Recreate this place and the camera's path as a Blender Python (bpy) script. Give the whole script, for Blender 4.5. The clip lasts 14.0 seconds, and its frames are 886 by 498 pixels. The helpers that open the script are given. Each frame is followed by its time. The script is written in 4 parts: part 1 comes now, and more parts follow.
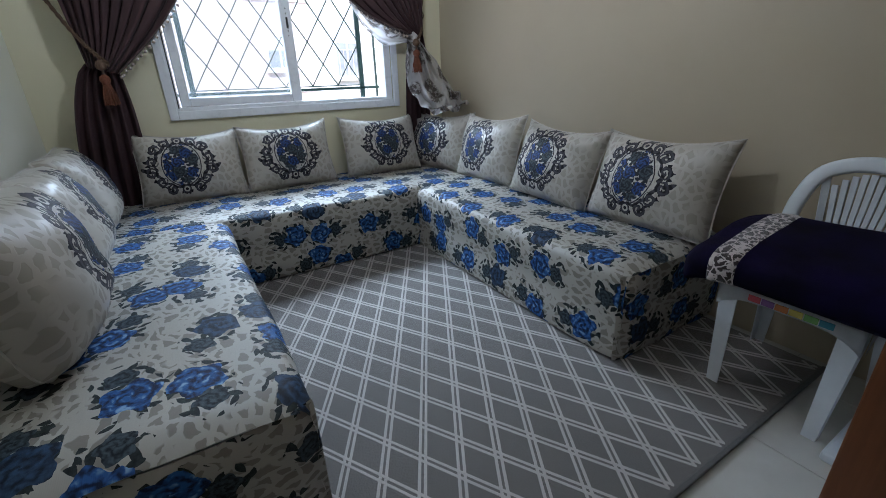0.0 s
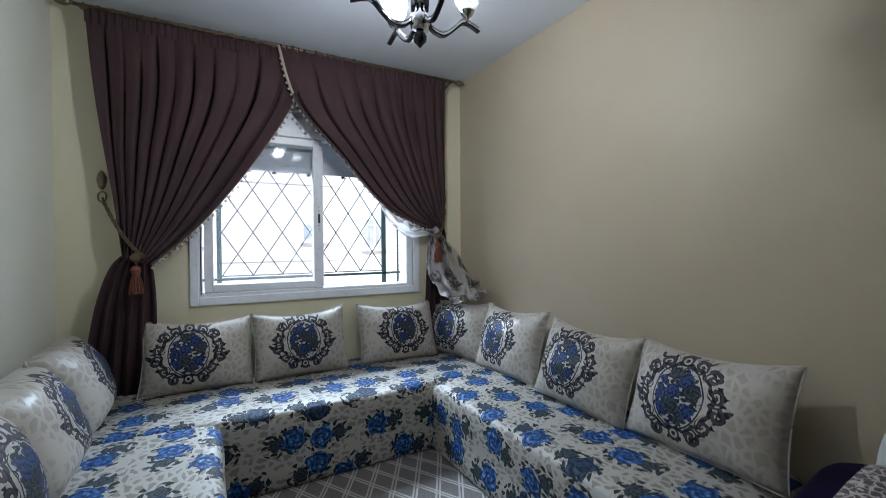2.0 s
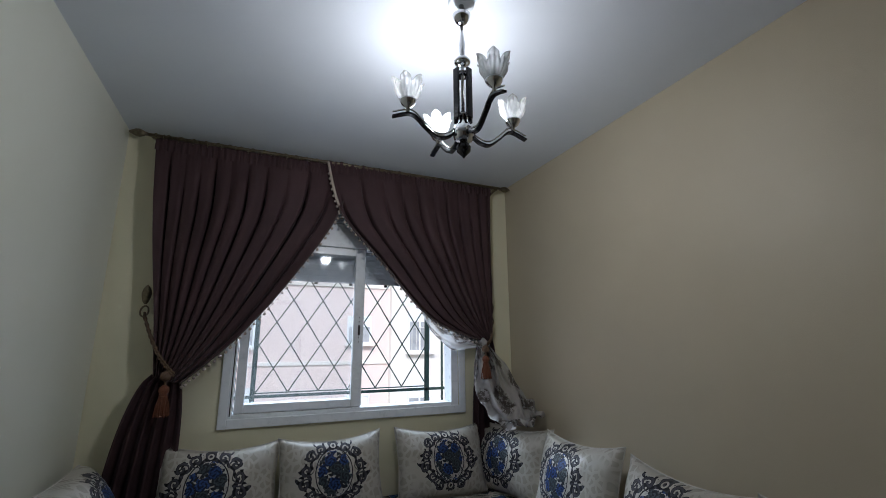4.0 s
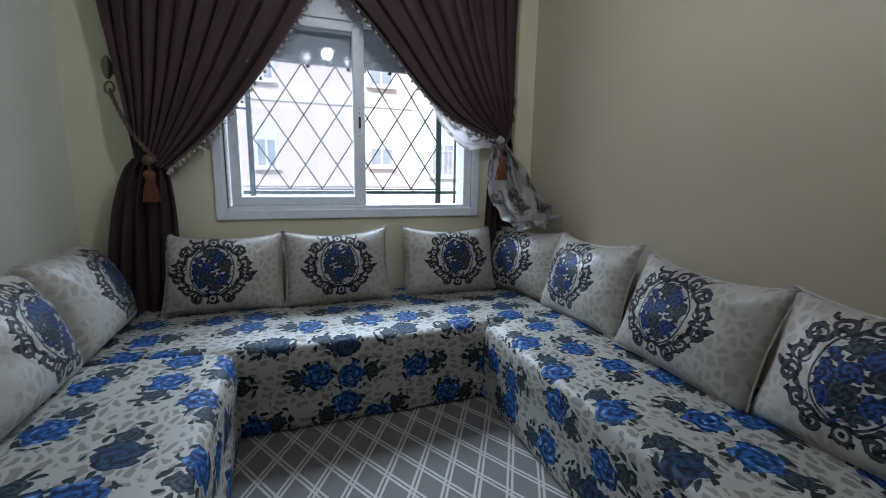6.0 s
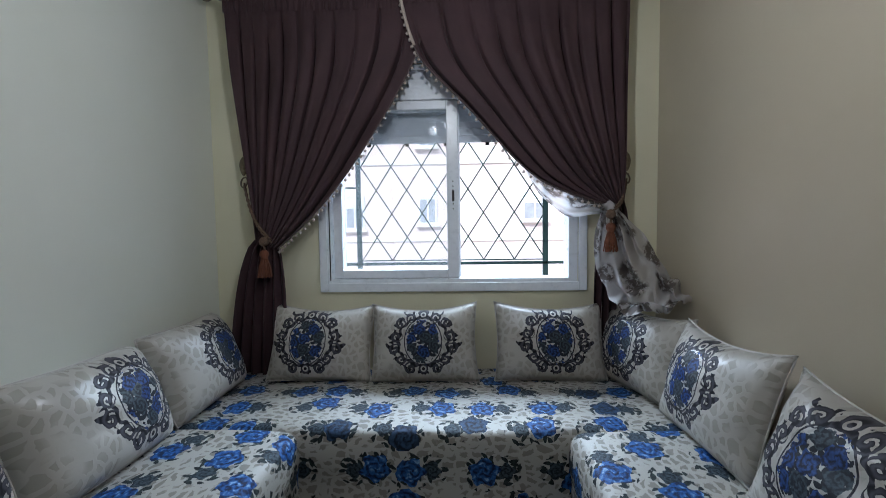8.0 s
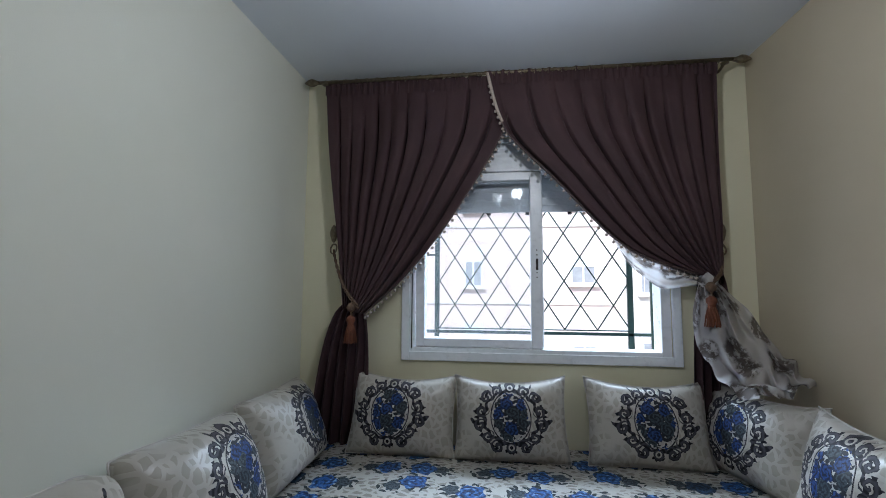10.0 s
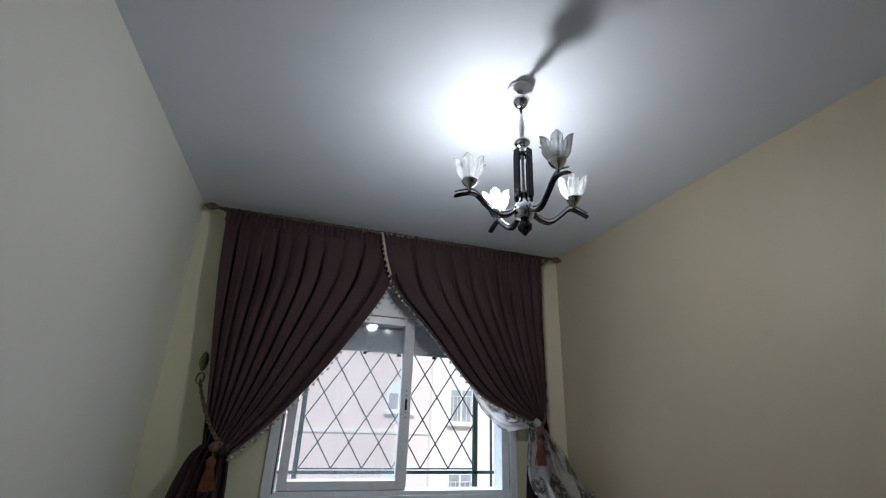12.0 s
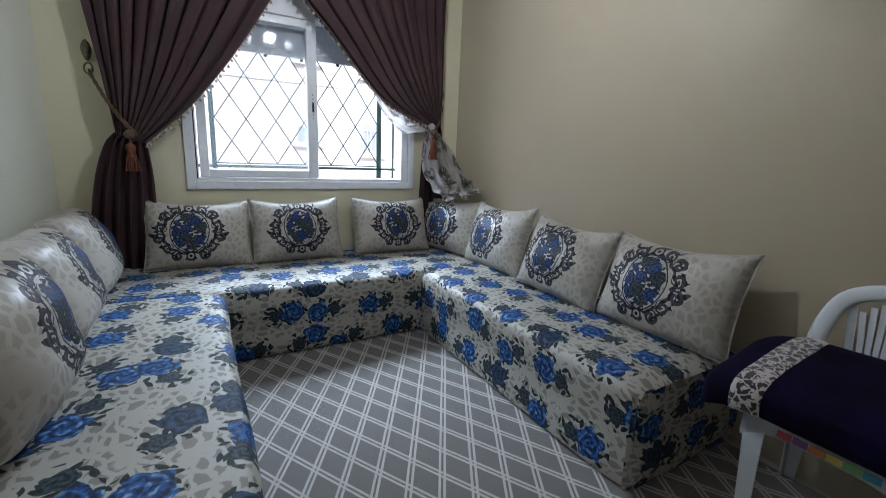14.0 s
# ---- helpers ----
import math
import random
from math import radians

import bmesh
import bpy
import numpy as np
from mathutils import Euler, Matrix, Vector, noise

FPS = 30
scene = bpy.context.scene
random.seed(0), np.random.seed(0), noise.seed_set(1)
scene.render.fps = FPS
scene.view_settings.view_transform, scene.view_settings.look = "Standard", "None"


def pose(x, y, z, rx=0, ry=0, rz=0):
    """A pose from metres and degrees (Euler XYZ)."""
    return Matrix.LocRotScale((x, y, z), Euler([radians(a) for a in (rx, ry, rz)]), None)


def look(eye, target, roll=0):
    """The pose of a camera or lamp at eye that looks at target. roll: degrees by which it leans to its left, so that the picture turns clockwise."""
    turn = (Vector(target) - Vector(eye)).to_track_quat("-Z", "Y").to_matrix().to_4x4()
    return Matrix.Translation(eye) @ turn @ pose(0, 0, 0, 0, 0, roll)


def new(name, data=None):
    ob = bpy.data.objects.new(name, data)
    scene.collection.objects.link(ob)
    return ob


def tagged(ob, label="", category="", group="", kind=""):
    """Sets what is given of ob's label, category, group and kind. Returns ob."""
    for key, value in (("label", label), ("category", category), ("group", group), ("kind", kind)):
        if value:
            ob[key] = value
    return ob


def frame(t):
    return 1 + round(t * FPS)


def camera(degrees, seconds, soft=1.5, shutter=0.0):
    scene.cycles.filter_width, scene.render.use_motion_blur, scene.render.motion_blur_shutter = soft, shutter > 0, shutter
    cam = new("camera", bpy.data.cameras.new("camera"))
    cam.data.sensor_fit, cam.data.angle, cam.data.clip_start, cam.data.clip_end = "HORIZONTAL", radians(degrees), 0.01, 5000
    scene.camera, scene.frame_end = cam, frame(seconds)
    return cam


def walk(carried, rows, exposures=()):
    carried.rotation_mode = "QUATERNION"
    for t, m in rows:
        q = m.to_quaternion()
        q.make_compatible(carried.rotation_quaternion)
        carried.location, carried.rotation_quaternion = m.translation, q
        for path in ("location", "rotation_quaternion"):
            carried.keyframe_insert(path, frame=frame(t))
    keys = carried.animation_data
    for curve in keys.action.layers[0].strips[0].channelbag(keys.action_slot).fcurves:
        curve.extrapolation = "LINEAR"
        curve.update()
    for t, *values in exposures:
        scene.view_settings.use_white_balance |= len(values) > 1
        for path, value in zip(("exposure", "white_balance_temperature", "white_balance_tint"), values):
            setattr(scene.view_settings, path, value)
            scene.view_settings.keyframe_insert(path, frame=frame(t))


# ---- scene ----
cam = camera(92.2, 14.0, soft=0.8, shutter=0.18)
BULB, SKYLIGHT = 17.0, 450.0
EXPOSURES = [(0, 0.5, 5600, 10), (1.5, 0.52, 5700, 10), (2.0, 0.52, 5750, 10), (2.5, 0.05, 5750, 9), (2.7, -0.05, 5750, 8), (5.0, -0.35, 6000, 12), (5.6, -0.05, 5700, 10), (6.5, 0.15, 5650, 10), (9.2, 0.28, 5700, 10), (11.3, -0.20, 5800, 9), (12.5, -0.32, 6000, 10), (13.5, -0.06, 5950, 10), (14, 0.57, 5800, 10)]
PATH = [
    (0, (0.659, -3.406, 1.156), (1.616, -1.82, 0.4), -1.8),
    (0.5, (0.659, -3.396, 1.181), (1.628, -1.766, 0.544), -1.0),
    (1, (0.671, -3.36, 1.221), (1.658, -1.68, 0.773), -0.7),
    (1.5, (0.688, -3.279, 1.282), (1.709, -1.577, 1.037), -0.8),
    (2, (0.745, -3.24, 1.331), (1.726, -1.497, 1.305), -0.4),
    (2.5, (0.793, -3.233, 1.399), (1.631, -1.431, 1.618), -0.6),
    (2.7, (0.813, -3.204, 1.426), (1.64, -1.413, 1.755), -0.6),
    (4.8, (0.872, -2.953, 1.42), (1.631, -1.157, 1.861), -0.4),
    (5, (0.896, -2.918, 1.376), (1.694, -1.106, 1.654), -0.5),
    (5.5, (0.964, -2.858, 1.269), (1.929, -1.11, 1.158), -0.8),
    (6, (1.067, -2.788, 1.211), (1.737, -0.935, 0.867), 0.9),
    (6.5, (1.174, -2.717, 1.202), (1.576, -0.802, 0.788), 1.0),
    (7, (1.372, -2.669, 1.249), (1.558, -0.703, 0.932), 0.3),
    (7.5, (1.505, -2.665, 1.289), (1.497, -0.684, 1.013), -0.6),
    (8, (1.544, -2.654, 1.346), (1.467, -0.659, 1.231), -0.8),
    (8.5, (1.549, -2.661, 1.373), (1.474, -0.662, 1.379), -0.5),
    (9, (1.517, -2.665, 1.391), (1.344, -0.673, 1.454), -0.3),
    (9.2, (1.488, -2.662, 1.388), (1.226, -0.682, 1.486), 0.1),
    (11.3, (0.877, -2.788, 1.429), (0.875, -0.831, 1.844), 1.2),
    (11.5, (0.856, -2.837, 1.453), (1.088, -0.92, 1.974), 1.3),
    (12, (0.784, -3.016, 1.483), (1.34, -1.233, 2.199), 2.3),
    (12.5, (0.73, -3.127, 1.501), (1.542, -1.476, 2.284), 2.3),
    (13, (0.701, -3.194, 1.392), (1.752, -1.531, 1.753), 2.8),
    (13.5, (0.756, -3.288, 1.269), (1.772, -1.569, 1.144), 3.3),
    (14, (0.725, -3.334, 1.204), (1.705, -1.642, 0.783), 2.3),
]
walk(cam, [(t, look(eye, target, roll)) for t, eye, target, roll in PATH], EXPOSURES)

# ---- world and light ----
world = bpy.data.worlds.new("sky")
scene.world = world
world.use_nodes = True
wn = world.node_tree.nodes
sky = wn.new("ShaderNodeTexSky")
sky.sky_type = 'NISHITA'
sky.sun_disc = False
sky.sun_elevation = radians(42)
sky.sun_rotation = radians(160)
wn["Background"].inputs[1].default_value = 0.15
world.node_tree.links.new(sky.outputs[0], wn["Background"].inputs[0])

sun = new("sun", bpy.data.lights.new("sun", 'SUN'))
sun.data.energy = 4.3
sun.data.angle = radians(12)
sun.data.color = (1.0, 0.95, 0.88)
sun.matrix_world = look((0, 0, 0), (0.35, 0.8, -0.75))

LAMP = (1.472, -1.545, 2.325)
bulb_light = new("bulb_light", bpy.data.lights.new("bulb_light", 'POINT'))
bulb_light.data.energy = BULB
bulb_light.data.color = (1.0, 0.97, 0.92)
bulb_light.data.shadow_soft_size = 0.02
bulb_light.location = LAMP

# daylight of the open sky coming in at the window
sky_light = new("window_sky_light", bpy.data.lights.new("window_sky_light", 'AREA'))
sky_light.data.shape = 'RECTANGLE'
sky_light.data.size, sky_light.data.size_y = 3.6, 1.6
sky_light.data.energy = SKYLIGHT
sky_light.data.color = (0.76, 0.89, 1.0)
sky_light.matrix_world = look((1.5, 2.2, 3.3), (1.4, -1.6, 0.6))


# ---- node helper ----
class Mat:
    def __init__(self, name):
        self.mat = bpy.data.materials.new(name)
        self.mat.use_nodes = True
        self.t = self.mat.node_tree
        self.b = self.t.nodes["Principled BSDF"]
        self.out = self.t.nodes["Material Output"]

    def put(self, sock, v):
        if isinstance(v, bpy.types.NodeSocket):
            self.t.links.new(v, sock)
        elif isinstance(v, (tuple, list)) and len(v) == 3 and len(sock.default_value) == 4:
            sock.default_value = (*v, 1)
        else:
            sock.default_value = v

    def node(self, kind):
        return self.t.nodes.new(kind)

    def m(self, op, a, b=0.0, c=0.0, clamp=False):
        n = self.node("ShaderNodeMath")
        n.operation, n.use_clamp = op, clamp
        for s, v in zip(n.inputs, (a, b, c)):
            self.put(s, v)
        return n.outputs[0]

    def vm(self, op, a, b=(0, 0, 0)):
        n = self.node("ShaderNodeVectorMath")
        n.operation = op
        self.put(n.inputs[0], a)
        self.put(n.inputs[1], b)
        return n.outputs[0]

    def scale(self, a, k):
        n = self.node("ShaderNodeVectorMath")
        n.operation = 'SCALE'
        self.put(n.inputs[0], a)
        self.put(n.inputs[3], k)
        return n.outputs[0]

    def uv(self):
        return self.node("ShaderNodeTexCoord").outputs["UV"]

    def obj(self):
        return self.node("ShaderNodeTexCoord").outputs["Object"]

    def world(self):
        return self.node("ShaderNodeNewGeometry").outputs["Position"]

    def xyz(self, v):
        n = self.node("ShaderNodeSeparateXYZ")
        self.put(n.inputs[0], v)
        return n.outputs[0], n.outputs[1], n.outputs[2]

    def vec(self, x, y, z=0.0):
        n = self.node("ShaderNodeCombineXYZ")
        for s, v in zip(n.inputs, (x, y, z)):
            self.put(s, v)
        return n.outputs[0]

    def noise(self, v, s, detail=3.0, rough=0.55, color=False):
        n = self.node("ShaderNodeTexNoise")
        self.put(n.inputs["Vector"], v)
        n.inputs["Scale"].default_value = s
        n.inputs["Detail"].default_value = detail
        n.inputs["Roughness"].default_value = rough
        return n.outputs[1 if color else 0]

    def voro(self, v, s, feature='F1', rand=1.0, dims='2D'):
        n = self.node("ShaderNodeTexVoronoi")
        n.feature, n.voronoi_dimensions = feature, dims
        self.put(n.inputs["Vector"], v)
        n.inputs["Scale"].default_value = s
        n.inputs["Randomness"].default_value = rand
        return n

    def ramp(self, v, lo, hi):
        n = self.node("ShaderNodeMapRange")
        n.clamp = True
        self.put(n.inputs[0], v)
        n.inputs[1].default_value, n.inputs[2].default_value = lo, hi
        n.inputs[3].default_value, n.inputs[4].default_value = 0.0, 1.0
        return n.outputs[0]

    def mix(self, f, a, b):
        n = self.node("ShaderNodeMix")
        n.data_type = 'RGBA'
        self.put(n.inputs[0], f)
        self.put(n.inputs[6], a)
        self.put(n.inputs[7], b)
        return n.outputs[2]

    def bump(self, h, strength=0.3, dist=0.002):
        n = self.node("ShaderNodeBump")
        n.inputs["Strength"].default_value = strength
        n.inputs["Distance"].default_value = dist
        self.put(n.inputs["Height"], h)
        self.t.links.new(n.outputs[0], self.b.inputs["Normal"])

    def set(self, color=None, rough=0.5, metal=0.0, **kw):
        if color is not None:
            self.put(self.b.inputs["Base Color"], color)
        self.put(self.b.inputs["Roughness"], rough)
        self.put(self.b.inputs["Metallic"], metal)
        for k, v in kw.items():
            self.put(self.b.inputs[k.replace("_", " ")], v)
        return self


def painted(name, a, b, rough=0.6, scale=1.3, relief=0.25):
    """Rolled emulsion: broad cloudy tone, fine roller stipple."""
    k = Mat(name)
    p = k.world()
    f = k.ramp(k.noise(p, scale, 4), 0.3, 0.7)
    k.set(k.mix(f, a, b), k.m('MULTIPLY_ADD', k.noise(p, 9, 2), 0.15, rough - 0.07))
    k.bump(k.m('ADD', k.noise(p, 260, 2), k.m('MULTIPLY', k.noise(p, 6, 3), 0.6)), relief, 0.0015)
    return k.mat


def plain(name, color, rough=0.4, metal=0.0, vary=0.12, scale=30, relief=0.08, **kw):
    k = Mat(name)
    p = k.obj()
    f = k.noise(p, scale, 4)
    dark = tuple(c * (1 - vary) for c in color)
    lite = tuple(min(1, c * (1 + vary)) for c in color)
    k.set(k.mix(k.ramp(f, 0.3, 0.7), dark, lite), k.m('MULTIPLY_ADD', f, 0.2, rough - 0.1), metal, **kw)
    k.bump(k.noise(p, scale * 8, 2), relief, 0.001)
    return k.mat


WALL_WHITE = painted("pale_grey_green_paint", (0.755, 0.765, 0.66), (0.795, 0.795, 0.70), 0.5)
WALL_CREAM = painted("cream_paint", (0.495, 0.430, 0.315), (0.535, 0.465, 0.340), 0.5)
WALL_YELLOW = painted("pale_yellow_paint", (0.76, 0.725, 0.52), (0.80, 0.755, 0.56), 0.5)
CEILING = painted("white_ceiling_paint", (0.68, 0.72, 0.79), (0.73, 0.77, 0.83), 0.6)
PVC = plain("white_pvc", (0.85, 0.88, 0.92), 0.3, vary=0.03)
BLACK = plain("matt_black", (0.02, 0.02, 0.022), 0.6)
GREEN = plain("dark_green_iron", (0.012, 0.035, 0.03), 0.45, 0.2)
BRONZE = plain("antique_bronze", (0.20, 0.165, 0.11), 0.32, 0.85, vary=0.35, scale=60)
PLASTIC = plain("white_plastic", (0.74, 0.78, 0.82), 0.32, vary=0.04, scale=14)
CHROME = plain("polished_chrome", (0.62, 0.63, 0.65), 0.1, 1.0, vary=0.08)
DARKWOOD = plain("dark_lacquered_wood", (0.012, 0.011, 0.016), 0.25, vary=0.3)
SHUTTER = plain("grey_shutter_slats", (0.60, 0.63, 0.67), 0.5, vary=0.06)
ROPE = plain("twisted_rope", (0.13, 0.08, 0.05), 0.85, vary=0.4, scale=200, relief=0.6)
TASSEL = plain("rust_tassel_thread", (0.16, 0.052, 0.024), 0.8, vary=0.4, scale=180, relief=0.6)
BEAD = plain("pale_fringe_bead", (0.44, 0.37, 0.32), 0.3, vary=0.15)
TRIM = plain("beige_fringe_tape", (0.46, 0.38, 0.32), 0.8, vary=0.2, scale=120)
CAULK = plain("white_render", (0.75, 0.74, 0.72), 0.8)
FACADE = painted("pale_pink_render", (0.83, 0.69, 0.66), (0.87, 0.73, 0.70), 0.85, 0.5, 0.5)
FACADE2 = painted("pale_cream_render", (0.84, 0.80, 0.76), (0.88, 0.84, 0.80), 0.85, 0.5, 0.5)
DARKPANE = plain("dim_window_pane", (0.40, 0.42, 0.46), 0.15, vary=0.2, scale=3)
SLAB = plain("grey_concrete", (0.38, 0.37, 0.36), 0.85, vary=0.15, scale=4)
STICK = {n: plain(n + "_label", c, 0.5, vary=0.05) for n, c in dict(red=(.45, .06, .08), purple=(.22, .10, .30), orange=(.60, .22, .06), yellow=(.65, .55, .12), green=(.20, .45, .14), teal=(.06, .30, .42)).items()}


def make_glass():
    k = Mat("window_glass")
    k.set((0.95, 0.98, 0.97), 0.02)
    mixer = k.node("ShaderNodeMixShader")
    clear = k.node("ShaderNodeBsdfTransparent")
    clear.inputs[0].default_value = (0.97, 0.98, 0.985, 1)
    gloss = k.node("ShaderNodeBsdfGlossy")
    gloss.inputs["Roughness"].default_value = 0.03
    fres = k.node("ShaderNodeFresnel")
    fres.inputs[0].default_value = 1.5
    k.t.links.new(k.m('ADD', fres.outputs[0], 0.03), mixer.inputs[0])
    # whitish haze of the bright panes, put in as a faint translucent layer
    haze = k.node("ShaderNodeBsdfTranslucent")
    haze.inputs[0].default_value = (0.9, 0.93, 0.96, 1)
    film = k.node("ShaderNodeMixShader")
    k.put(film.inputs[0], k.m('MULTIPLY_ADD', k.noise(k.obj(), 5, 3), 0.014, 0.006))
    k.t.links.new(clear.outputs[0], film.inputs[1])
    k.t.links.new(haze.outputs[0], film.inputs[2])
    k.t.links.new(film.outputs[0], mixer.inputs[1])
    k.t.links.new(gloss.outputs[0], mixer.inputs[2])
    k.t.links.new(mixer.outputs[0], k.out.inputs[0])
    return k.mat


GLASS = make_glass()


def make_crystal():
    k = Mat("cut_glass")
    k.set((0.98, 0.99, 1.0), 0.07, 0.0, IOR=1.5, Transmission_Weight=0.72)
    return k.mat


CRYSTAL = make_crystal()


def make_lit_glass():
    k = Mat("lit_glass")
    k.set((0.95, 0.97, 1.0), 0.3, 0.0, Transmission_Weight=0.6, Emission_Color=(0.95, 0.98, 1.0), Emission_Strength=3.5)
    return k.mat


LITGLASS = make_lit_glass()


def make_door_wood():
    k = Mat("varnished_brown_door")
    p = k.obj()
    x, y, z = k.xyz(p)
    g = k.noise(k.vec(k.m('MULTIPLY', x, 30), k.m('MULTIPLY', y, 30), k.m('MULTIPLY', z, 2.0)), 1.0, 5, 0.65)
    k.set(k.mix(k.ramp(g, 0.3, 0.7), (0.16, 0.048, 0.016), (0.30, 0.10, 0.035)), 0.35)
    k.bump(g, 0.15, 0.001)
    return k.mat


DOORWOOD = make_door_wood()


def make_tile():
    k = Mat("glossy_beige_tile")
    p = k.world()
    f = k.noise(p, 5, 5, 0.6)
    k.set(k.mix(k.ramp(f, 0.3, 0.7), (0.56, 0.54, 0.49), (0.64, 0.62, 0.57)), k.m('MULTIPLY_ADD', k.noise(p, 14, 3), 0.12, 0.1))
    return k.mat


TILE = make_tile()


def make_rug(name, a, b, relief):
    k = Mat(name)
    p = k.world()
    f = k.noise(p, 420, 2)
    g = k.noise(p, 3.0, 4)
    c = k.mix(k.ramp(f, 0.25, 0.75), a, b)
    c = k.mix(k.m('MULTIPLY', k.ramp(g, 0.35, 0.75), 0.25), c, tuple(v * 0.7 for v in a))
    k.set(c, 0.95, Sheen_Weight=0.3)
    k.bump(k.m('ADD', f, k.noise(p, 120, 2)), relief, 0.004)
    return k.mat


RUG = make_rug("taupe_rug_pile", (0.140, 0.126, 0.112), (0.205, 0.186, 0.167), 0.7)
RUGLINE = make_rug("ivory_rug_line", (0.50, 0.465, 0.43), (0.64, 0.60, 0.555), 0.6)
RUGEDGE = make_rug("dark_rug_binding", (0.10, 0.095, 0.09), (0.15, 0.14, 0.135), 0.5)


def make_curtain():
    k = Mat("dark_brown_curtain_cloth")
    u, v, _ = k.xyz(k.uv())
    weave = k.m('ADD', k.m('SINE', k.m('MULTIPLY', u, 2600)), k.m('SINE', k.m('MULTIPLY', v, 2600)))
    f = k.noise(k.uv(), 3, 4)
    k.set(k.mix(k.ramp(f, 0.3, 0.7), (0.043, 0.023, 0.025), (0.066, 0.035, 0.038)), 0.7, Sheen_Weight=0.06, Sheen_Roughness=0.4, Specular_IOR_Level=0.25)
    k.bump(k.m('ADD', k.m('MULTIPLY', weave, 0.2), k.noise(k.uv(), 90, 3)), 0.25, 0.001)
    return k.mat


CURTAIN = make_curtain()


def make_sheer():
    k = Mat("sheer_floral_voile")
    uv = k.uv()
    warp = k.vm('ADD', uv, k.scale(k.noise(uv, 9, 3, color=True), 0.09))
    blot = k.voro(warp, 4.6, 'F1', 0.8)
    mask = k.m('MULTIPLY', k.ramp(blot.outputs["Distance"], 0.46, 0.34), k.ramp(k.noise(uv, 17, 4, 0.7), 0.41, 0.50))
    c = k.mix(mask, (0.68, 0.65, 0.64), (0.155, 0.13, 0.12))
    k.set(c, 0.8, Transmission_Weight=0.0)
    trl = k.node("ShaderNodeBsdfTranslucent")
    k.put(trl.inputs[0], c)
    tr = k.node("ShaderNodeBsdfTransparent")
    a = k.node("ShaderNodeMixShader")
    a.inputs[0].default_value = 0.35
    k.t.links.new(k.b.outputs[0], a.inputs[1])
    k.t.links.new(trl.outputs[0], a.inputs[2])
    b = k.node("ShaderNodeMixShader")
    k.put(b.inputs[0], k.m('MULTIPLY_ADD', mask, -0.14, 0.24))
    k.t.links.new(a.outputs[0], b.inputs[1])
    k.t.links.new(tr.outputs[0], b.inputs[2])
    k.t.links.new(b.outputs[0], k.out.inputs[0])
    return k.mat


SHEER = make_sheer()


def rose_tone(k, x, y, size, ph, seed):
    """A printed rose round (0, 0): bloom mask and petal tone."""
    p = k.vec(k.m('ADD', x, k.m('MULTIPLY', seed, 7.0)), k.m('ADD', y, k.m('MULTIPLY', seed, 3.0)))
    wx, wy, _ = k.xyz(k.vm('SUBTRACT', k.noise(p, 1.5 / size, 2, color=True), (0.5, 0.5, 0.5)))
    x, y = k.m('MULTIPLY_ADD', wx, 0.5 * size, x), k.m('MULTIPLY_ADD', wy, 0.5 * size, y)
    r = k.m('SQRT', k.m('ADD', k.m('MULTIPLY', x, x), k.m('MULTIPLY', y, y)))
    th = k.m('ARCTAN2', y, x)
    edge = k.m('MULTIPLY_ADD', k.m('SINE', k.m('ADD', k.m('MULTIPLY', th, 5), ph)), 0.13, 1.0)
    body = k.m('LESS_THAN', r, k.m('MULTIPLY', edge, size))
    spiral = k.m('SINE', k.m('ADD', k.m('MULTIPLY', r, 12.0 / size), k.m('ADD', k.m('MULTIPLY', th, 2), k.m('MULTIPLY', k.noise(p, 2.4 / size, 2), 9))))
    cell = k.voro(k.vm('ADD', p, k.scale(k.noise(p, 3 / size, 2, color=True), 0.5 * size)), 1.9 / size, 'DISTANCE_TO_EDGE', 1.0)
    tone = k.m('ADD', k.m('MULTIPLY', spiral, 0.7), k.m('MULTIPLY_ADD', k.ramp(cell.outputs["Distance"], 0.0, 0.30), 0.9, -0.45))
    return body, tone, r


def rose_layer(k, uv, scale, shift, size, rand=0.45):
    """Small scattered roses: bloom mask, petal tone and a random value for each bloom."""
    p = k.vm('ADD', uv, shift)
    v = k.voro(p, scale, 'F1', rand)
    x, y, _ = k.xyz(k.vm('SUBTRACT', p, v.outputs["Position"]))
    rnd, rnd2, _ = k.xyz(v.outputs["Color"])
    body, tone, r = rose_tone(k, x, y, size, k.m('MULTIPLY', rnd, 6.283), rnd)
    return body, tone, rnd2


def leaf_layer(k, uv, scale, shift, length, width):
    """Small pointed leaves lying every way."""
    p = k.vm('ADD', uv, shift)
    v = k.voro(p, scale, 'F1', 0.85)
    x, y, _ = k.xyz(k.vm('SUBTRACT', p, v.outputs["Position"]))
    rnd, _, _ = k.xyz(v.outputs["Color"])
    a = k.m('MULTIPLY', rnd, 6.283)
    c, s = k.m('COSINE', a), k.m('SINE', a)
    lx = k.m('DIVIDE', k.m('ADD', k.m('MULTIPLY', x, c), k.m('MULTIPLY', y, s)), length)
    ly = k.m('DIVIDE', k.m('SUBTRACT', k.m('MULTIPLY', y, c), k.m('MULTIPLY', x, s)), width)
    bend = k.m('MULTIPLY_ADD', k.m('MULTIPLY', lx, lx), 0.4, ly)
    return k.m('LESS_THAN', k.m('ADD', k.m('ABSOLUTE', bend), k.m('MULTIPLY', lx, lx)), 1.0)


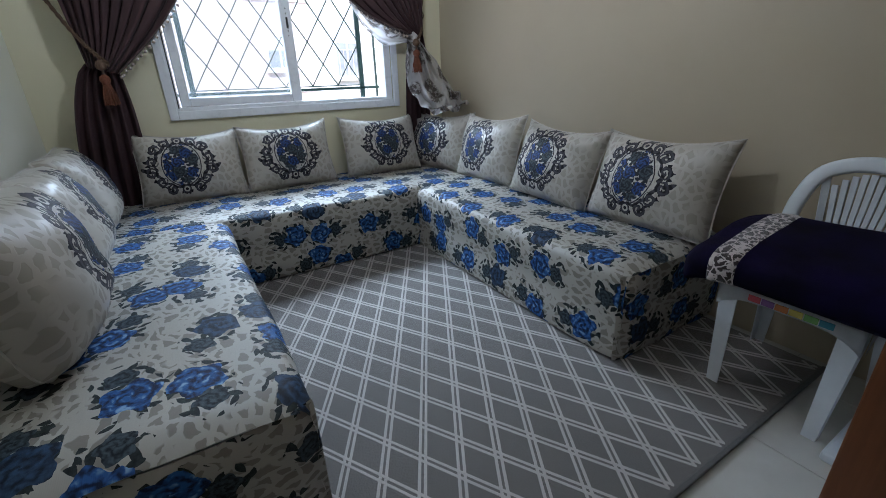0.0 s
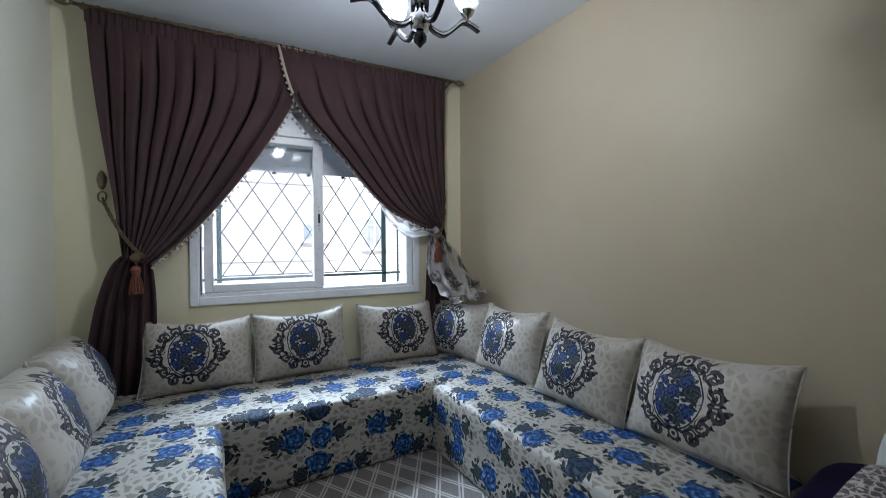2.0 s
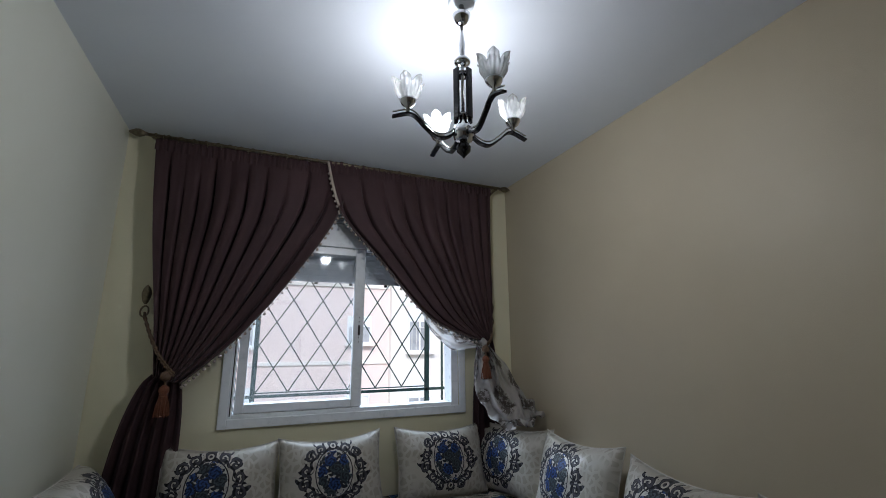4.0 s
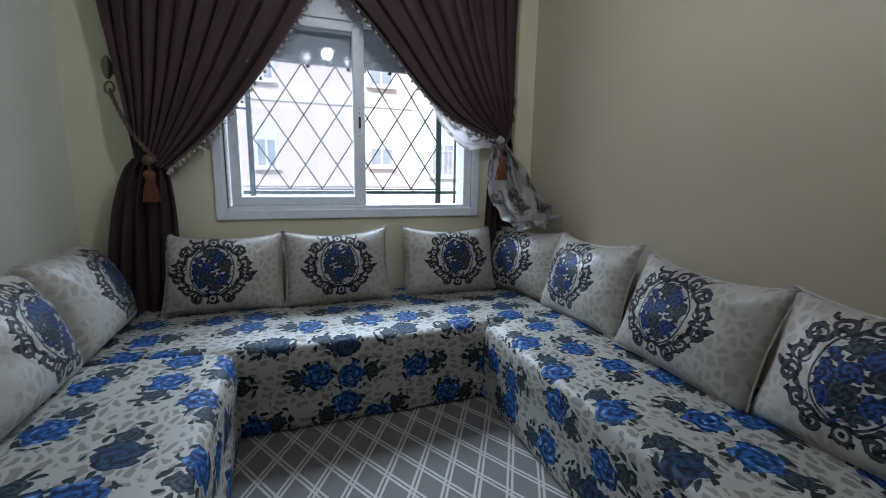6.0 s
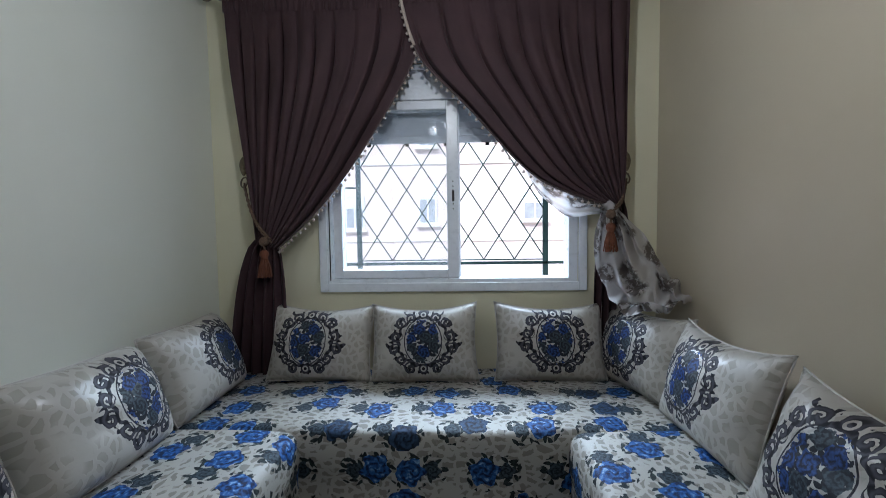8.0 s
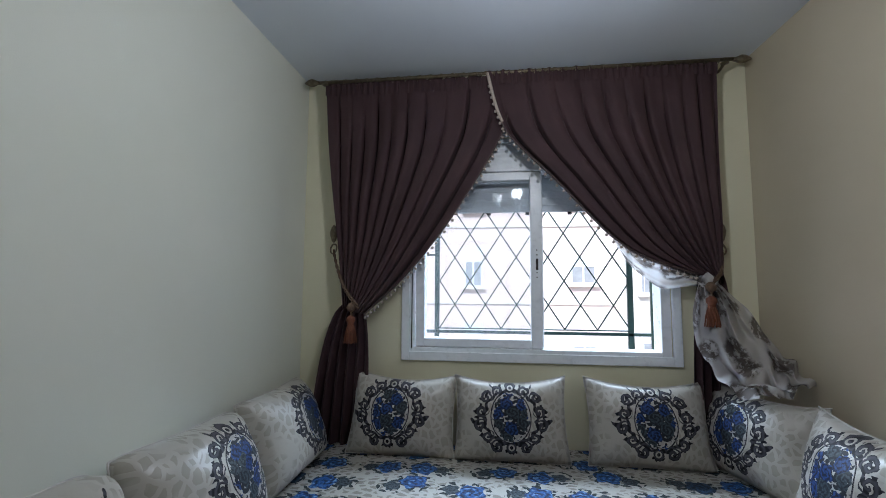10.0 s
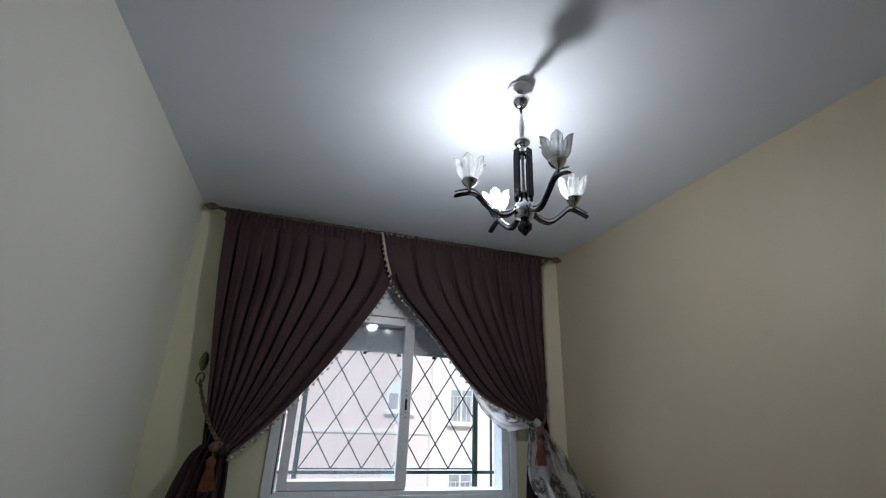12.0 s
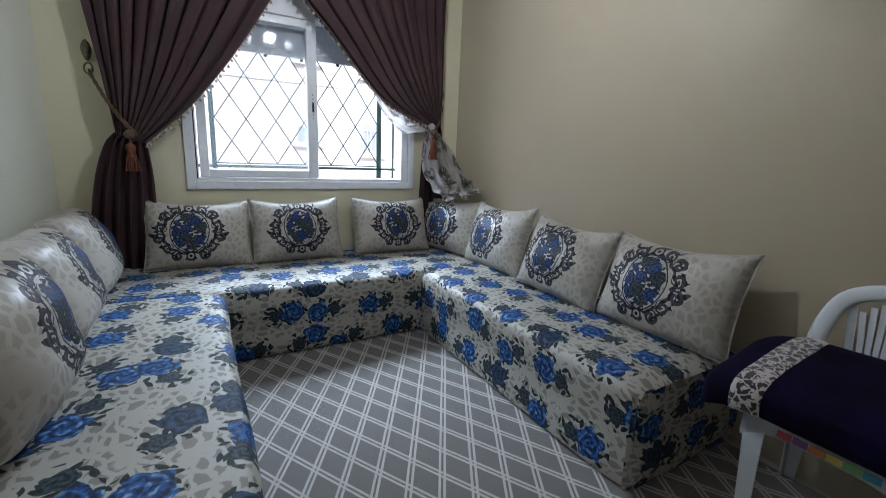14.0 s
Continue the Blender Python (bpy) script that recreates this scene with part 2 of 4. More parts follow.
def make_rose_fabric():
    k = Mat("rose_print_satin")
    uv = k.uv()
    x, y, _ = k.xyz(uv)
    # pebble ground: dull spots woven into shiny satin
    warp = k.vm('ADD', k.vec(k.m('MULTIPLY', x, 0.75), k.m('MULTIPLY', y, 1.2)), k.scale(k.noise(uv, 26, 2, color=True), 0.040))
    e = k.voro(warp, 24, 'DISTANCE_TO_EDGE', 1.0)
    peb = k.m('MULTIPLY', k.ramp(e.outputs["Distance"], 0.17, 0.21), k.ramp(k.noise(uv, 11, 2), 0.42, 0.46))
    ground = k.mix(peb, (0.48, 0.455, 0.40), (0.29, 0.265, 0.225))
    # sprays in staggered rows: one blue rose, one green rose, leaves round both
    SX, SY = 0.305, 0.190
    qy = k.m('DIVIDE', y, SY)
    q = k.vec(k.m('ADD', k.m('DIVIDE', x, SX), k.m('MULTIPLY', qy, 0.5)), qy)
    v = k.voro(q, 1.0, 'F1', 0.26)
    wx, wy, _ = k.xyz(k.vm('SUBTRACT', q, v.outputs["Position"]))
    ly = k.m('MULTIPLY', wy, SY)
    lx = k.m('MULTIPLY', k.m('SUBTRACT', wx, k.m('MULTIPLY', wy, 0.5)), SX)
    r1, r2, r3 = k.xyz(v.outputs["Color"])
    way = k.m('MULTIPLY_ADD', k.m('GREATER_THAN', r1, 0.5), 2.0, -1.0)
    rise = k.m('MULTIPLY_ADD', r2, 0.056, -0.028)
    ph = k.m('MULTIPLY', r1, 6.283)
    gb, gs, gd = rose_tone(k, k.m('MULTIPLY_ADD', way, 0.056, lx), k.m('ADD', ly, rise), 0.039, ph, r2)
    bb, bs, bd = rose_tone(k, k.m('MULTIPLY_ADD', way, -0.040, lx), k.m('SUBTRACT', ly, rise), 0.065, ph, r1)
    near = k.m('MAXIMUM', k.m('LESS_THAN', gd, 0.073), k.m('LESS_THAN', bd, 0.091))
    lv = k.m('MAXIMUM', leaf_layer(k, uv, 21, (0, 0, 0), 0.022, 0.0090), leaf_layer(k, uv, 17, (0.33, 0.71, 0), 0.025, 0.0100))
    lv = k.m('MULTIPLY', lv, near)
    leafcol = k.mix(k.ramp(k.noise(uv, 55, 2), 0.35, 0.65), (0.010, 0.014, 0.016), (0.034, 0.046, 0.044))
    c = k.mix(lv, ground, leafcol)
    green = k.mix(k.ramp(gs, -0.9, 1.0), (0.008, 0.013, 0.020), (0.070, 0.095, 0.112))
    c = k.mix(gb, c, green)
    blue = k.mix(k.ramp(bs, -0.8, 0.5), (0.006, 0.016, 0.060), (0.031, 0.118, 0.370))
    blue = k.mix(k.m('MULTIPLY', k.ramp(bs, 0.45, 1.1), k.ramp(k.noise(uv, 24, 2), 0.42, 0.6)), blue, (0.28, 0.46, 0.70))
    dim = k.mix(k.ramp(bs, -0.8, 1.0), (0.006, 0.011, 0.026), (0.036, 0.075, 0.150))
    blue = k.mix(k.m('GREATER_THAN', r3, 0.85), blue, dim)
    c = k.mix(bb, c, blue)
    dull = k.m('MAXIMUM', peb, k.m('MAXIMUM', lv, k.m('MAXIMUM', gb, bb)))
    k.set(c, k.m('MULTIPLY_ADD', dull, 0.1, 0.42), Specular_IOR_Level=k.m('MULTIPLY_ADD', dull, -0.4, 0.6))
    wv = k.m('SINE', k.m('MULTIPLY', k.m('ADD', x, y), 3200))
    k.bump(k.m('ADD', k.m('MULTIPLY', wv, 0.15), k.m('ADD', k.m('MULTIPLY', peb, 0.4), k.noise(uv, 14, 4))), 0.4, 0.002)
    return k.mat


ROSES = make_rose_fabric()


def make_cushion_fabric(name, cx):
    k = Mat(name)
    uv = k.uv()
    x, y, _ = k.xyz(uv)
    # tone-on-tone pebble jacquard
    warp = k.vm('ADD', k.vec(x, k.m('MULTIPLY', y, 0.8)), k.scale(k.noise(uv, 20, 2, color=True), 0.03))
    e = k.voro(warp, 27, 'DISTANCE_TO_EDGE', 1.0)
    peb = k.m('MULTIPLY', k.ramp(e.outputs["Distance"], 0.15, 0.20), k.ramp(k.noise(uv, 7, 2), 0.40, 0.50))
    ground = k.mix(peb, (0.50, 0.47, 0.415), (0.415, 0.385, 0.33))
    # medallion: a wreath of curling scrolls, the same on both sides of its middle
    d2 = k.vm('SUBTRACT', uv, (cx, 0.0, 0))
    bx, by, _ = k.xyz(d2)
    wob = k.scale(k.vm('SUBTRACT', k.noise(uv, 24, 2, color=True), (0.5, 0.5, 0.5)), 0.026)
    px, py, _ = k.xyz(k.vm('ADD', d2, wob))
    px = k.m('DIVIDE', k.m('ABSOLUTE', px), 1.04)
    r = k.m('SQRT', k.m('ADD', k.m('MULTIPLY', px, px), k.m('MULTIPLY', py, py)))
    th = k.m('ARCTAN2', py, px)
    turn = k.m('MULTIPLY', th, 14 / 6.2832)
    cell = k.m('FLOOR', turn)
    fx = k.m('SUBTRACT', k.m('SUBTRACT', turn, cell), 0.5)
    par = k.m('MULTIPLY_ADD', k.m('FLOORED_MODULO', cell, 2.0), 2.0, -1.0)
    sx = k.m('MULTIPLY', k.m('MULTIPLY', fx, par), 0.070)
    sy = k.m('SUBTRACT', r, k.m('MULTIPLY_ADD', par, 0.006, 0.155))
    rho = k.m('SQRT', k.m('ADD', k.m('MULTIPLY', sx, sx), k.m('MULTIPLY', sy, sy)))
    phi = k.m('ARCTAN2', sy, sx)
    curl = k.m('MULTIPLY', k.m('LESS_THAN', rho, 0.0325), k.m('GREATER_THAN', k.m('SINE', k.m('MULTIPLY_ADD', rho, 260.0, phi)), -0.45))
    lobes = k.m('MULTIPLY', k.m('SINE', k.m('MULTIPLY', th, 14)), 0.012)
    stem = k.m('LESS_THAN', k.m('ABSOLUTE', k.m('SUBTRACT', r, k.m('ADD', k.m('MULTIPLY', lobes, 0.4), 0.137))), 0.0085)
    tips = k.m('MULTIPLY', k.m('LESS_THAN', r, k.m('MULTIPLY_ADD', k.noise(k.vec(k.m('MULTIPLY', th, 0.16), k.m('MULTIPLY', r, 0.3)), 52, 1), 0.10, 0.128)), k.m('GREATER_THAN', r, 0.164))
    ear = k.m('LESS_THAN', k.m('ADD', k.m('POWER', k.m('DIVIDE', k.m('SUBTRACT', px, 0.188), 0.026), 2.0), k.m('POWER', k.m('DIVIDE', k.m('ADD', k.m('SUBTRACT', py, k.m('MULTIPLY', px, 0.5)), 0.115), 0.013), 2.0)), 1.0)
    oval = k.m('SQRT', k.m('ADD', k.m('POWER', k.m('DIVIDE', bx, 0.100), 2.0), k.m('POWER', k.m('DIVIDE', by, 0.124), 2.0)))
    ringline = k.m('LESS_THAN', k.m('ABSOLUTE', k.m('SUBTRACT', oval, 1.06)), 0.030)
    eye = k.m('SQRT', k.m('ADD', k.m('MULTIPLY', bx, bx), k.m('POWER', k.m('SUBTRACT', k.m('ABSOLUTE', by), 0.152), 2.0)))
    print_ = k.m('MAXIMUM', k.m('MAXIMUM', curl, stem), k.m('MAXIMUM', k.m('MAXIMUM', tips, ear), ringline))
    print_ = k.m('MAXIMUM', print_, k.m('LESS_THAN', eye, 0.025))
    print_ = k.m('MULTIPLY', print_, k.m('SUBTRACT', 1.0, k.m('LESS_THAN', k.m('ABSOLUTE', k.m('SUBTRACT', eye, 0.0125)), 0.0040)))
    shade = k.m('MULTIPLY_ADD', k.m('SINE', k.m('MULTIPLY_ADD', rho, 260.0, phi)), 0.35, k.noise(uv, 26, 2))
    ink = k.mix(k.ramp(shade, 0.25, 0.95), (0.007, 0.007, 0.011), (0.070, 0.066, 0.082))
    c = k.mix(k.m('MULTIPLY', k.m('LESS_THAN', oval, 1.05), 0.25), ground, (0.44, 0.45, 0.48))
    c = k.mix(print_, c, ink)
    # bouquet inside
    inside = k.m('LESS_THAN', k.m('ADD', oval, k.m('MULTIPLY', k.noise(uv, 38, 3), 0.8)), 1.36)
    bb, bs, br = rose_layer(k, uv, 15.0, (0.03, 0.01, 0), 0.036, 0.75)
    bl = k.m('MAXIMUM', leaf_layer(k, uv, 32, (0, 0, 0), 0.017, 0.008), leaf_layer(k, uv, 38, (0.41, 0.17, 0), 0.016, 0.009))
    flower = k.mix(k.ramp(bs, -0.7, 0.9), (0.006, 0.009, 0.030), (0.030, 0.075, 0.25))
    flower = k.mix(k.m('GREATER_THAN', br, 0.6), flower, k.mix(k.ramp(bs, -0.6, 0.8), (0.016, 0.020, 0.028), (0.065, 0.085, 0.10)))
    flowers = k.m('MULTIPLY', inside, k.m('MAXIMUM', bb, bl))
    c = k.mix(flowers, c, k.mix(bb, (0.018, 0.021, 0.028), flower))
    dull = k.m('MAXIMUM', peb, k.m('MAXIMUM', print_, flowers))
    k.set(c, k.m('MULTIPLY_ADD', dull, 0.2, 0.32), Specular_IOR_Level=k.m('MULTIPLY_ADD', dull, -0.6, 0.85))
    k.bump(k.m('ADD', k.m('MULTIPLY', peb, -0.3), k.noise(uv, 11, 4)), 0.35, 0.003)
    return k.mat


CUSHION = {s: make_cushion_fabric("medallion_satin" + n, s) for s, n in ((-0.055, "_a"), (0.0, "_b"), (0.015, "_c"), (0.10, "_d"))}


def make_velvet():
    k = Mat("navy_purple_velvet")
    p = k.obj()
    f = k.noise(p, 6, 4)
    k.set(k.mix(k.ramp(f, 0.35, 0.7), (0.0025, 0.0015, 0.008), (0.006, 0.003, 0.030)), 0.85, Specular_IOR_Level=0.12, Sheen_Weight=0.02, Sheen_Roughness=0.3, Sheen_Tint=(0.16, 0.08, 0.7))
    k.bump(k.noise(p, 300, 2), 0.5, 0.002)
    return k.mat


VELVET = make_velvet()


def make_leopard():
    k = Mat("spotted_plush")
    p = k.obj()
    warp = k.vm('ADD', p, k.scale(k.noise(p, 30, 2, color=True), 0.03))
    e = k.voro(warp, 34, 'DISTANCE_TO_EDGE', 1.0, '3D')
    spot = k.m('MULTIPLY', k.ramp(e.outputs["Distance"], 0.05, 0.10), k.ramp(k.noise(p, 40, 2), 0.40, 0.44))
    k.set(k.mix(spot, (0.58, 0.52, 0.50), (0.025, 0.014, 0.013)), 0.9, Sheen_Weight=0.5)
    k.bump(k.noise(p, 320, 2), 0.6, 0.003)
    return k.mat


LEOPARD = make_leopard()


# ---- mesh helpers ----
def finish(bm, name, material, parent=None, label="", smooth=False):
    bm.normal_update()
    me = bpy.data.meshes.new(name)
    bm.to_mesh(me)
    bm.free()
    me.materials.append(material)
    if smooth:
        for p in me.polygons:
            p.use_smooth = True
    ob = new(name, me)
    ob.parent = parent
    if label:
        ob["label"] = label
    return ob


def part(name, bm, material, parent, label="", smooth=False):
    return finish(bm, name, material, parent, label, smooth)


def thing(name, label, category, at=(0, 0, 0), group="", kind=""):
    ob = new(name)
    ob.location = at
    return tagged(ob, label, category, group, kind)


def box(x0, x1, y0, y1, z0, z1, bevel=0.0, seg=2, into=None):
    bm = bmesh.new()
    bmesh.ops.create_cube(bm, size=1)
    bmesh.ops.transform(bm, matrix=Matrix.Translation(((x0 + x1) / 2, (y0 + y1) / 2, (z0 + z1) / 2)) @ Matrix.Diagonal((abs(x1 - x0), abs(y1 - y0), abs(z1 - z0), 1)), verts=bm.verts)
    if bevel:
        bmesh.ops.bevel(bm, geom=bm.edges[:], offset=bevel, segments=seg, affect='EDGES', profile=0.5)
    if into is not None:
        me = bpy.data.meshes.new("tmp")
        bm.to_mesh(me)
        bm.free()
        into.from_mesh(me)
        bpy.data.meshes.remove(me)
        return into
    return bm


def tube(points, radius, seg=10, bm=None, cap=True, taper=None):
    """A round tube along a line of points; taper gives the radius at each point."""
    bm = bm or bmesh.new()
    pts = [Vector(p) for p in points]
    rings = []
    up = Vector((0, 0, 1))
    for i, p in enumerate(pts):
        d = (pts[min(i + 1, len(pts) - 1)] - pts[max(i - 1, 0)]).normalized()
        a = d.cross(up)
        if a.length < 1e-3:
            a = d.cross(Vector((1, 0, 0)))
        a.normalize()
        b = d.cross(a)
        r = taper[i] if taper else radius
        rings.append([bm.verts.new(p + r * (math.cos(2 * math.pi * k / seg) * a + math.sin(2 * math.pi * k / seg) * b)) for k in range(seg)])
    for q, w in zip(rings, rings[1:]):
        for k in range(seg):
            bm.faces.new((q[k], q[(k + 1) % seg], w[(k + 1) % seg], w[k]))
    if cap:
        bm.faces.new(rings[0][::-1])
        bm.faces.new(rings[-1])
    bmesh.ops.recalc_face_normals(bm, faces=bm.faces[:])
    return bm


def lathe(profile, seg=24, bm=None, at=(0, 0, 0)):
    """A turned shape: profile of (radius, height)."""
    bm = bm or bmesh.new()
    rings = []
    for r, h in profile:
        rings.append([bm.verts.new((at[0] + r * math.cos(2 * math.pi * k / seg), at[1] + r * math.sin(2 * math.pi * k / seg), at[2] + h)) for k in range(seg)])
    for q, w in zip(rings, rings[1:]):
        for k in range(seg):
            bm.faces.new((q[k], q[(k + 1) % seg], w[(k + 1) % seg], w[k]))
    bm.faces.new(rings[0][::-1])
    bm.faces.new(rings[-1])
    bmesh.ops.recalc_face_normals(bm, faces=bm.faces[:])
    return bm


def sheet(nu, nv, place, uvof=None, thick=0.0, bm=None):
    """A cloth surface: place(u, v) for u, v in 0..1, with a UV map in metres."""
    bm = bm or bmesh.new()
    layer = bm.loops.layers.uv.verify()
    grid = [[bm.verts.new(place(i / nu, j / nv)) for j in range(nv + 1)] for i in range(nu + 1)]
    for i in range(nu):
        for j in range(nv):
            f = bm.faces.new((grid[i][j], grid[i + 1][j], grid[i + 1][j + 1], grid[i][j + 1]))
            f.smooth = True
            for loop, (a, b) in zip(f.loops, ((i, j), (i + 1, j), (i + 1, j + 1), (i, j + 1))):
                loop[layer].uv = uvof(a / nu, b / nv) if uvof else (a / nu, b / nv)
    if thick:
        bmesh.ops.solidify(bm, geom=bm.faces[:], thickness=thick)
    return bm


def curve_at(points, s):
    """A smooth line through points, s in 0..1."""
    pts = [Vector(p) for p in points]
    n = len(pts) - 1
    k = min(int(s * n), n - 1)
    f = s * n - k
    p0, p1, p2, p3 = pts[max(k - 1, 0)], pts[k], pts[k + 1], pts[min(k + 2, n)]
    return 0.5 * (2 * p1 + (p2 - p0) * f + (2 * p0 - 5 * p1 + 4 * p2 - p3) * f * f + (3 * p1 - p0 - 3 * p2 + p3) * f ** 3)


# ---- the room ----
W, H, BACK, T = 2.75, 2.755, -4.08, 0.2
WX0, WX1, WZ0, WZ1 = 0.70, 2.285, 0.95, 2.33      # hole for the window
DX0, DX1, DZ = 0.50, 1.40, 2.05                   # doorway behind the walker
HALL = -5.6


def structure(name, bm, material, label="", category=""):
    return tagged(finish(bm, name, material), label, category, "", "structure")


bm = box(0 - T, WX0, 0, T, 0, H)
box(WX1, W + T, 0, T, 0, H, into=bm)
box(WX0, WX1, 0, T, 0, WZ0, into=bm)
box(WX0, WX1, 0, T, WZ1, H, into=bm)
structure("wall_north", bm, WALL_YELLOW, "pale yellow painted wall around the window", "wall")
structure("wall_west", box(-T, 0, HALL, 0, 0, H), WALL_WHITE, "pale grey-white painted wall beside the seating", "wall")
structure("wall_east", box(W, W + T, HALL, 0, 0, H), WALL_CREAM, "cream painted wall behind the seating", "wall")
bm = box(0, DX0, BACK - 0.12, BACK, 0, H)
box(DX1, W, BACK - 0.12, BACK, 0, H, into=bm)
box(DX0, DX1, BACK - 0.12, BACK, DZ, H, into=bm)
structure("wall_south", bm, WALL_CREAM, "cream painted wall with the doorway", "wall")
structure("wall_hall", box(0, W, HALL - 0.1, HALL, 0, H), WALL_CREAM, "cream wall beyond the doorway", "wall")
structure("ceiling", box(-T, W + T, HALL, T, H, H + 0.15), CEILING, "smooth white painted ceiling", "ceiling")
floor = structure("floor", box(-T, W + T, HALL, T, -0.2, -0.012), SLAB, "glossy beige tiled floor", "floor")

# window: white sliding frame, both sashes pushed to one side
win = thing("window_1", "half-open white sliding window with stacked sashes", "window", kind="structure")
OX0, OX1, OZ0, OZ1 = 0.667, 2.326, 0.929, 2.36


def ring_frame(x0, x1, z0, z1, y0, y1, wl, wr, wb, wt, bevel=0.004):
    bm = box(x0, x0 + wl, y0, y1, z0, z1, bevel)
    box(x1 - wr, x1, y0, y1, z0, z1, bevel, into=bm)
    box(x0 + wl, x1 - wr, y0 + .001, y1 - .001, z0, z0 + wb, bevel, into=bm)
    box(x0 + wl, x1 - wr, y0 + .001, y1 - .001, z1 - wt, z1, bevel, into=bm)
    return bm


part("window_casing", ring_frame(OX0, OX1, OZ0, OZ1, -0.022, 0.0, 0.050, 0.050, 0.055, 0.03), PVC, win, "white flat casing")
part("window_frame", ring_frame(0.705, 2.272, 0.962, 2.325, -0.004, 0.13, 0.035, 0.055, 0.045, 0.03), PVC, win)
part("shutter_box", box(0.742, 2.21, 0.015, 0.13, 2.115, 2.294, 0.006), PVC, win, "white roller shutter box")
# flat black strip laid on the frame for the shaded gap beside the sash
part("sash_gap_strip", box(0.727, 0.733, -0.007, 0.0, 1.0, 2.2), BLACK, win, "thin black strip for the gap beside the sash")
for k, yy in enumerate((0.018, 0.072)):
    sash = part("sash", ring_frame(0.750, 1.542 + 0.01 * k, 1.010, 2.112, yy, yy + 0.042, 0.055, 0.072, 0.052, 0.055, 0.005), PVC, win)
    g = part("pane", box(0.806, 1.47, yy + 0.019, yy + 0.023, 1.063, 2.056), GLASS, sash, "clear glass pane")
    g.visible_shadow = False
    if k == 0:
        bm = box(1.502, 1.516, yy - 0.006, yy, 1.49, 1.56, 0.002)
        for zz in (1.44, 1.47, 1.58, 1.61):
            box(1.505, 1.512, yy - 0.003, yy, zz, zz + 0.007, 0.001, into=bm)
        part("latch", bm, BLACK, sash, "small dark lock slot")
part("window_sill", box(0.70, 2.285, 0.13, 0.26, 0.945, 0.965, 0.004), CAULK, win, "white outer sill")

# roller shutter hanging a little way down
shut = thing("roller_shutter", "grey slatted roller shutter lowered a little", "shutter", kind="structure")
for k in range(9):
    part("slat", box(0.74, 2.24, 0.142, 0.152, 1.872 + 0.045 * k, 1.9185 + 0.045 * k, 0.004), SHUTTER, shut)
bm = bmesh.new()
for xx in (0.95, 1.20, 1.45, 1.72, 1.97):
    box(xx, xx + 0.025, 0.138, 0.156, 1.855, 1.872, 0.003, into=bm)
part("stop", bm, BLACK, shut, "small dark stops")

# iron grille outside
GY = 0.30
grille = thing("window_grille", "dark green iron window grille of crossed bars", "grille", kind="structure")
for xx, w2 in ((0.848, 0.016), (2.135, 0.018)):
    part("post", box(xx - w2, xx + w2, GY - 0.012, GY + 0.012, 0.96, 2.32, 0.002), GREEN, grille)
part("rail", box(0.72, 2.29, GY - 0.012, GY + 0.012, 1.066, 1.086, 0.002), GREEN, grille)
part("rail", box(0.848, 2.135, GY - 0.010, GY + 0.010, 1.095, 1.103, 0.002), GREEN, grille)
part("rail", box(0.72, 0.848, GY - 0.008, GY + 0.008, 1.60, 1.612, 0.002), GREEN, grille)
part("rail", box(0.72, 2.29, GY - 0.012, GY + 0.012, 2.30, 2.32, 0.002), GREEN, grille)
part("post", box(2.262, 2.275, GY - 0.01, GY + 0.01, 0.96, 2.32, 0.002), GREEN, grille)
part("post", box(0.725, 0.738, GY - 0.01, GY + 0.01, 0.96, 2.32, 0.002), GREEN, grille)
PX, PZ, ZB, ZT = 0.2115, 0.325, 1.10, 2.30
for k in range(-4, 7):
    for s in (1, -1):
        x0 = 0.866 + PX * k if s > 0 else 2.135 - PX * k
        a, b = Vector((x0, GY + 0.004 * s, ZB)), Vector((x0 + s * PX * (ZT - ZB) / PZ, GY + 0.004 * s, ZT))
        lo, hi = 0.0, 1.0
        for lim, sg in ((0.848, 1), (2.135, -1)):
            fa, fb = sg * (a.x - lim), sg * (b.x - lim)
            if fa < 0 and fb < 0:
                lo, hi = 1, 0
            elif fa < 0:
                lo = max(lo, fa / (fa - fb))
            elif fb < 0:
                hi = min(hi, fa / (fa - fb))
        if hi - lo > 0.02:
            part("bar", tube([a.lerp(b, lo), a.lerp(b, hi)], 0.0048, 6), GREEN, grille)

# doorway: brown door standing open
door = thing("door_1", "open varnished brown wooden door", "door", kind="structure")
leaf = part("leaf", box(1.402, 1.442, -4.06, -3.304, 0.012, 2.03, 0.003), DOORWOOD, door)
for z0, z1 in ((0.15, 0.95), (1.08, 1.90)):
    part("moulding", box(1.396, 1.4022, -3.96, -3.40, z0, z1, 0.005), DOORWOOD, leaf)
hnd = tube([(1.40, -3.36, 1.02), (1.36, -3.36, 1.02), (1.355, -3.38, 1.02), (1.355, -3.47, 1.02)], 0.009, 8)
part("door_handle", hnd, CHROME, leaf, "metal lever handle")
bm = box(DX0 - 0.07, DX0, BACK - 0.13, BACK + 0.015, 0, DZ + 0.07, 0.004)
box(DX1, DX1 + 0.07, BACK - 0.13, BACK + 0.015, 0, DZ + 0.07, 0.004, into=bm)
box(DX0, DX1, BACK - 0.13, BACK + 0.014, DZ, DZ + 0.07, 0.004, into=bm)
part("door_frame", bm, DOORWOOD, door)


# ---- rug ----
RX0, RX1, RY0, RY1 = 0.30, 2.70, -3.0, -0.35
rug = tagged(finish(box(RX0, RX1, RY0, RY1, 0.0, 0.010, 0.003), "rug", RUG), "taupe rug with an ivory double-line diamond pattern", "rug")


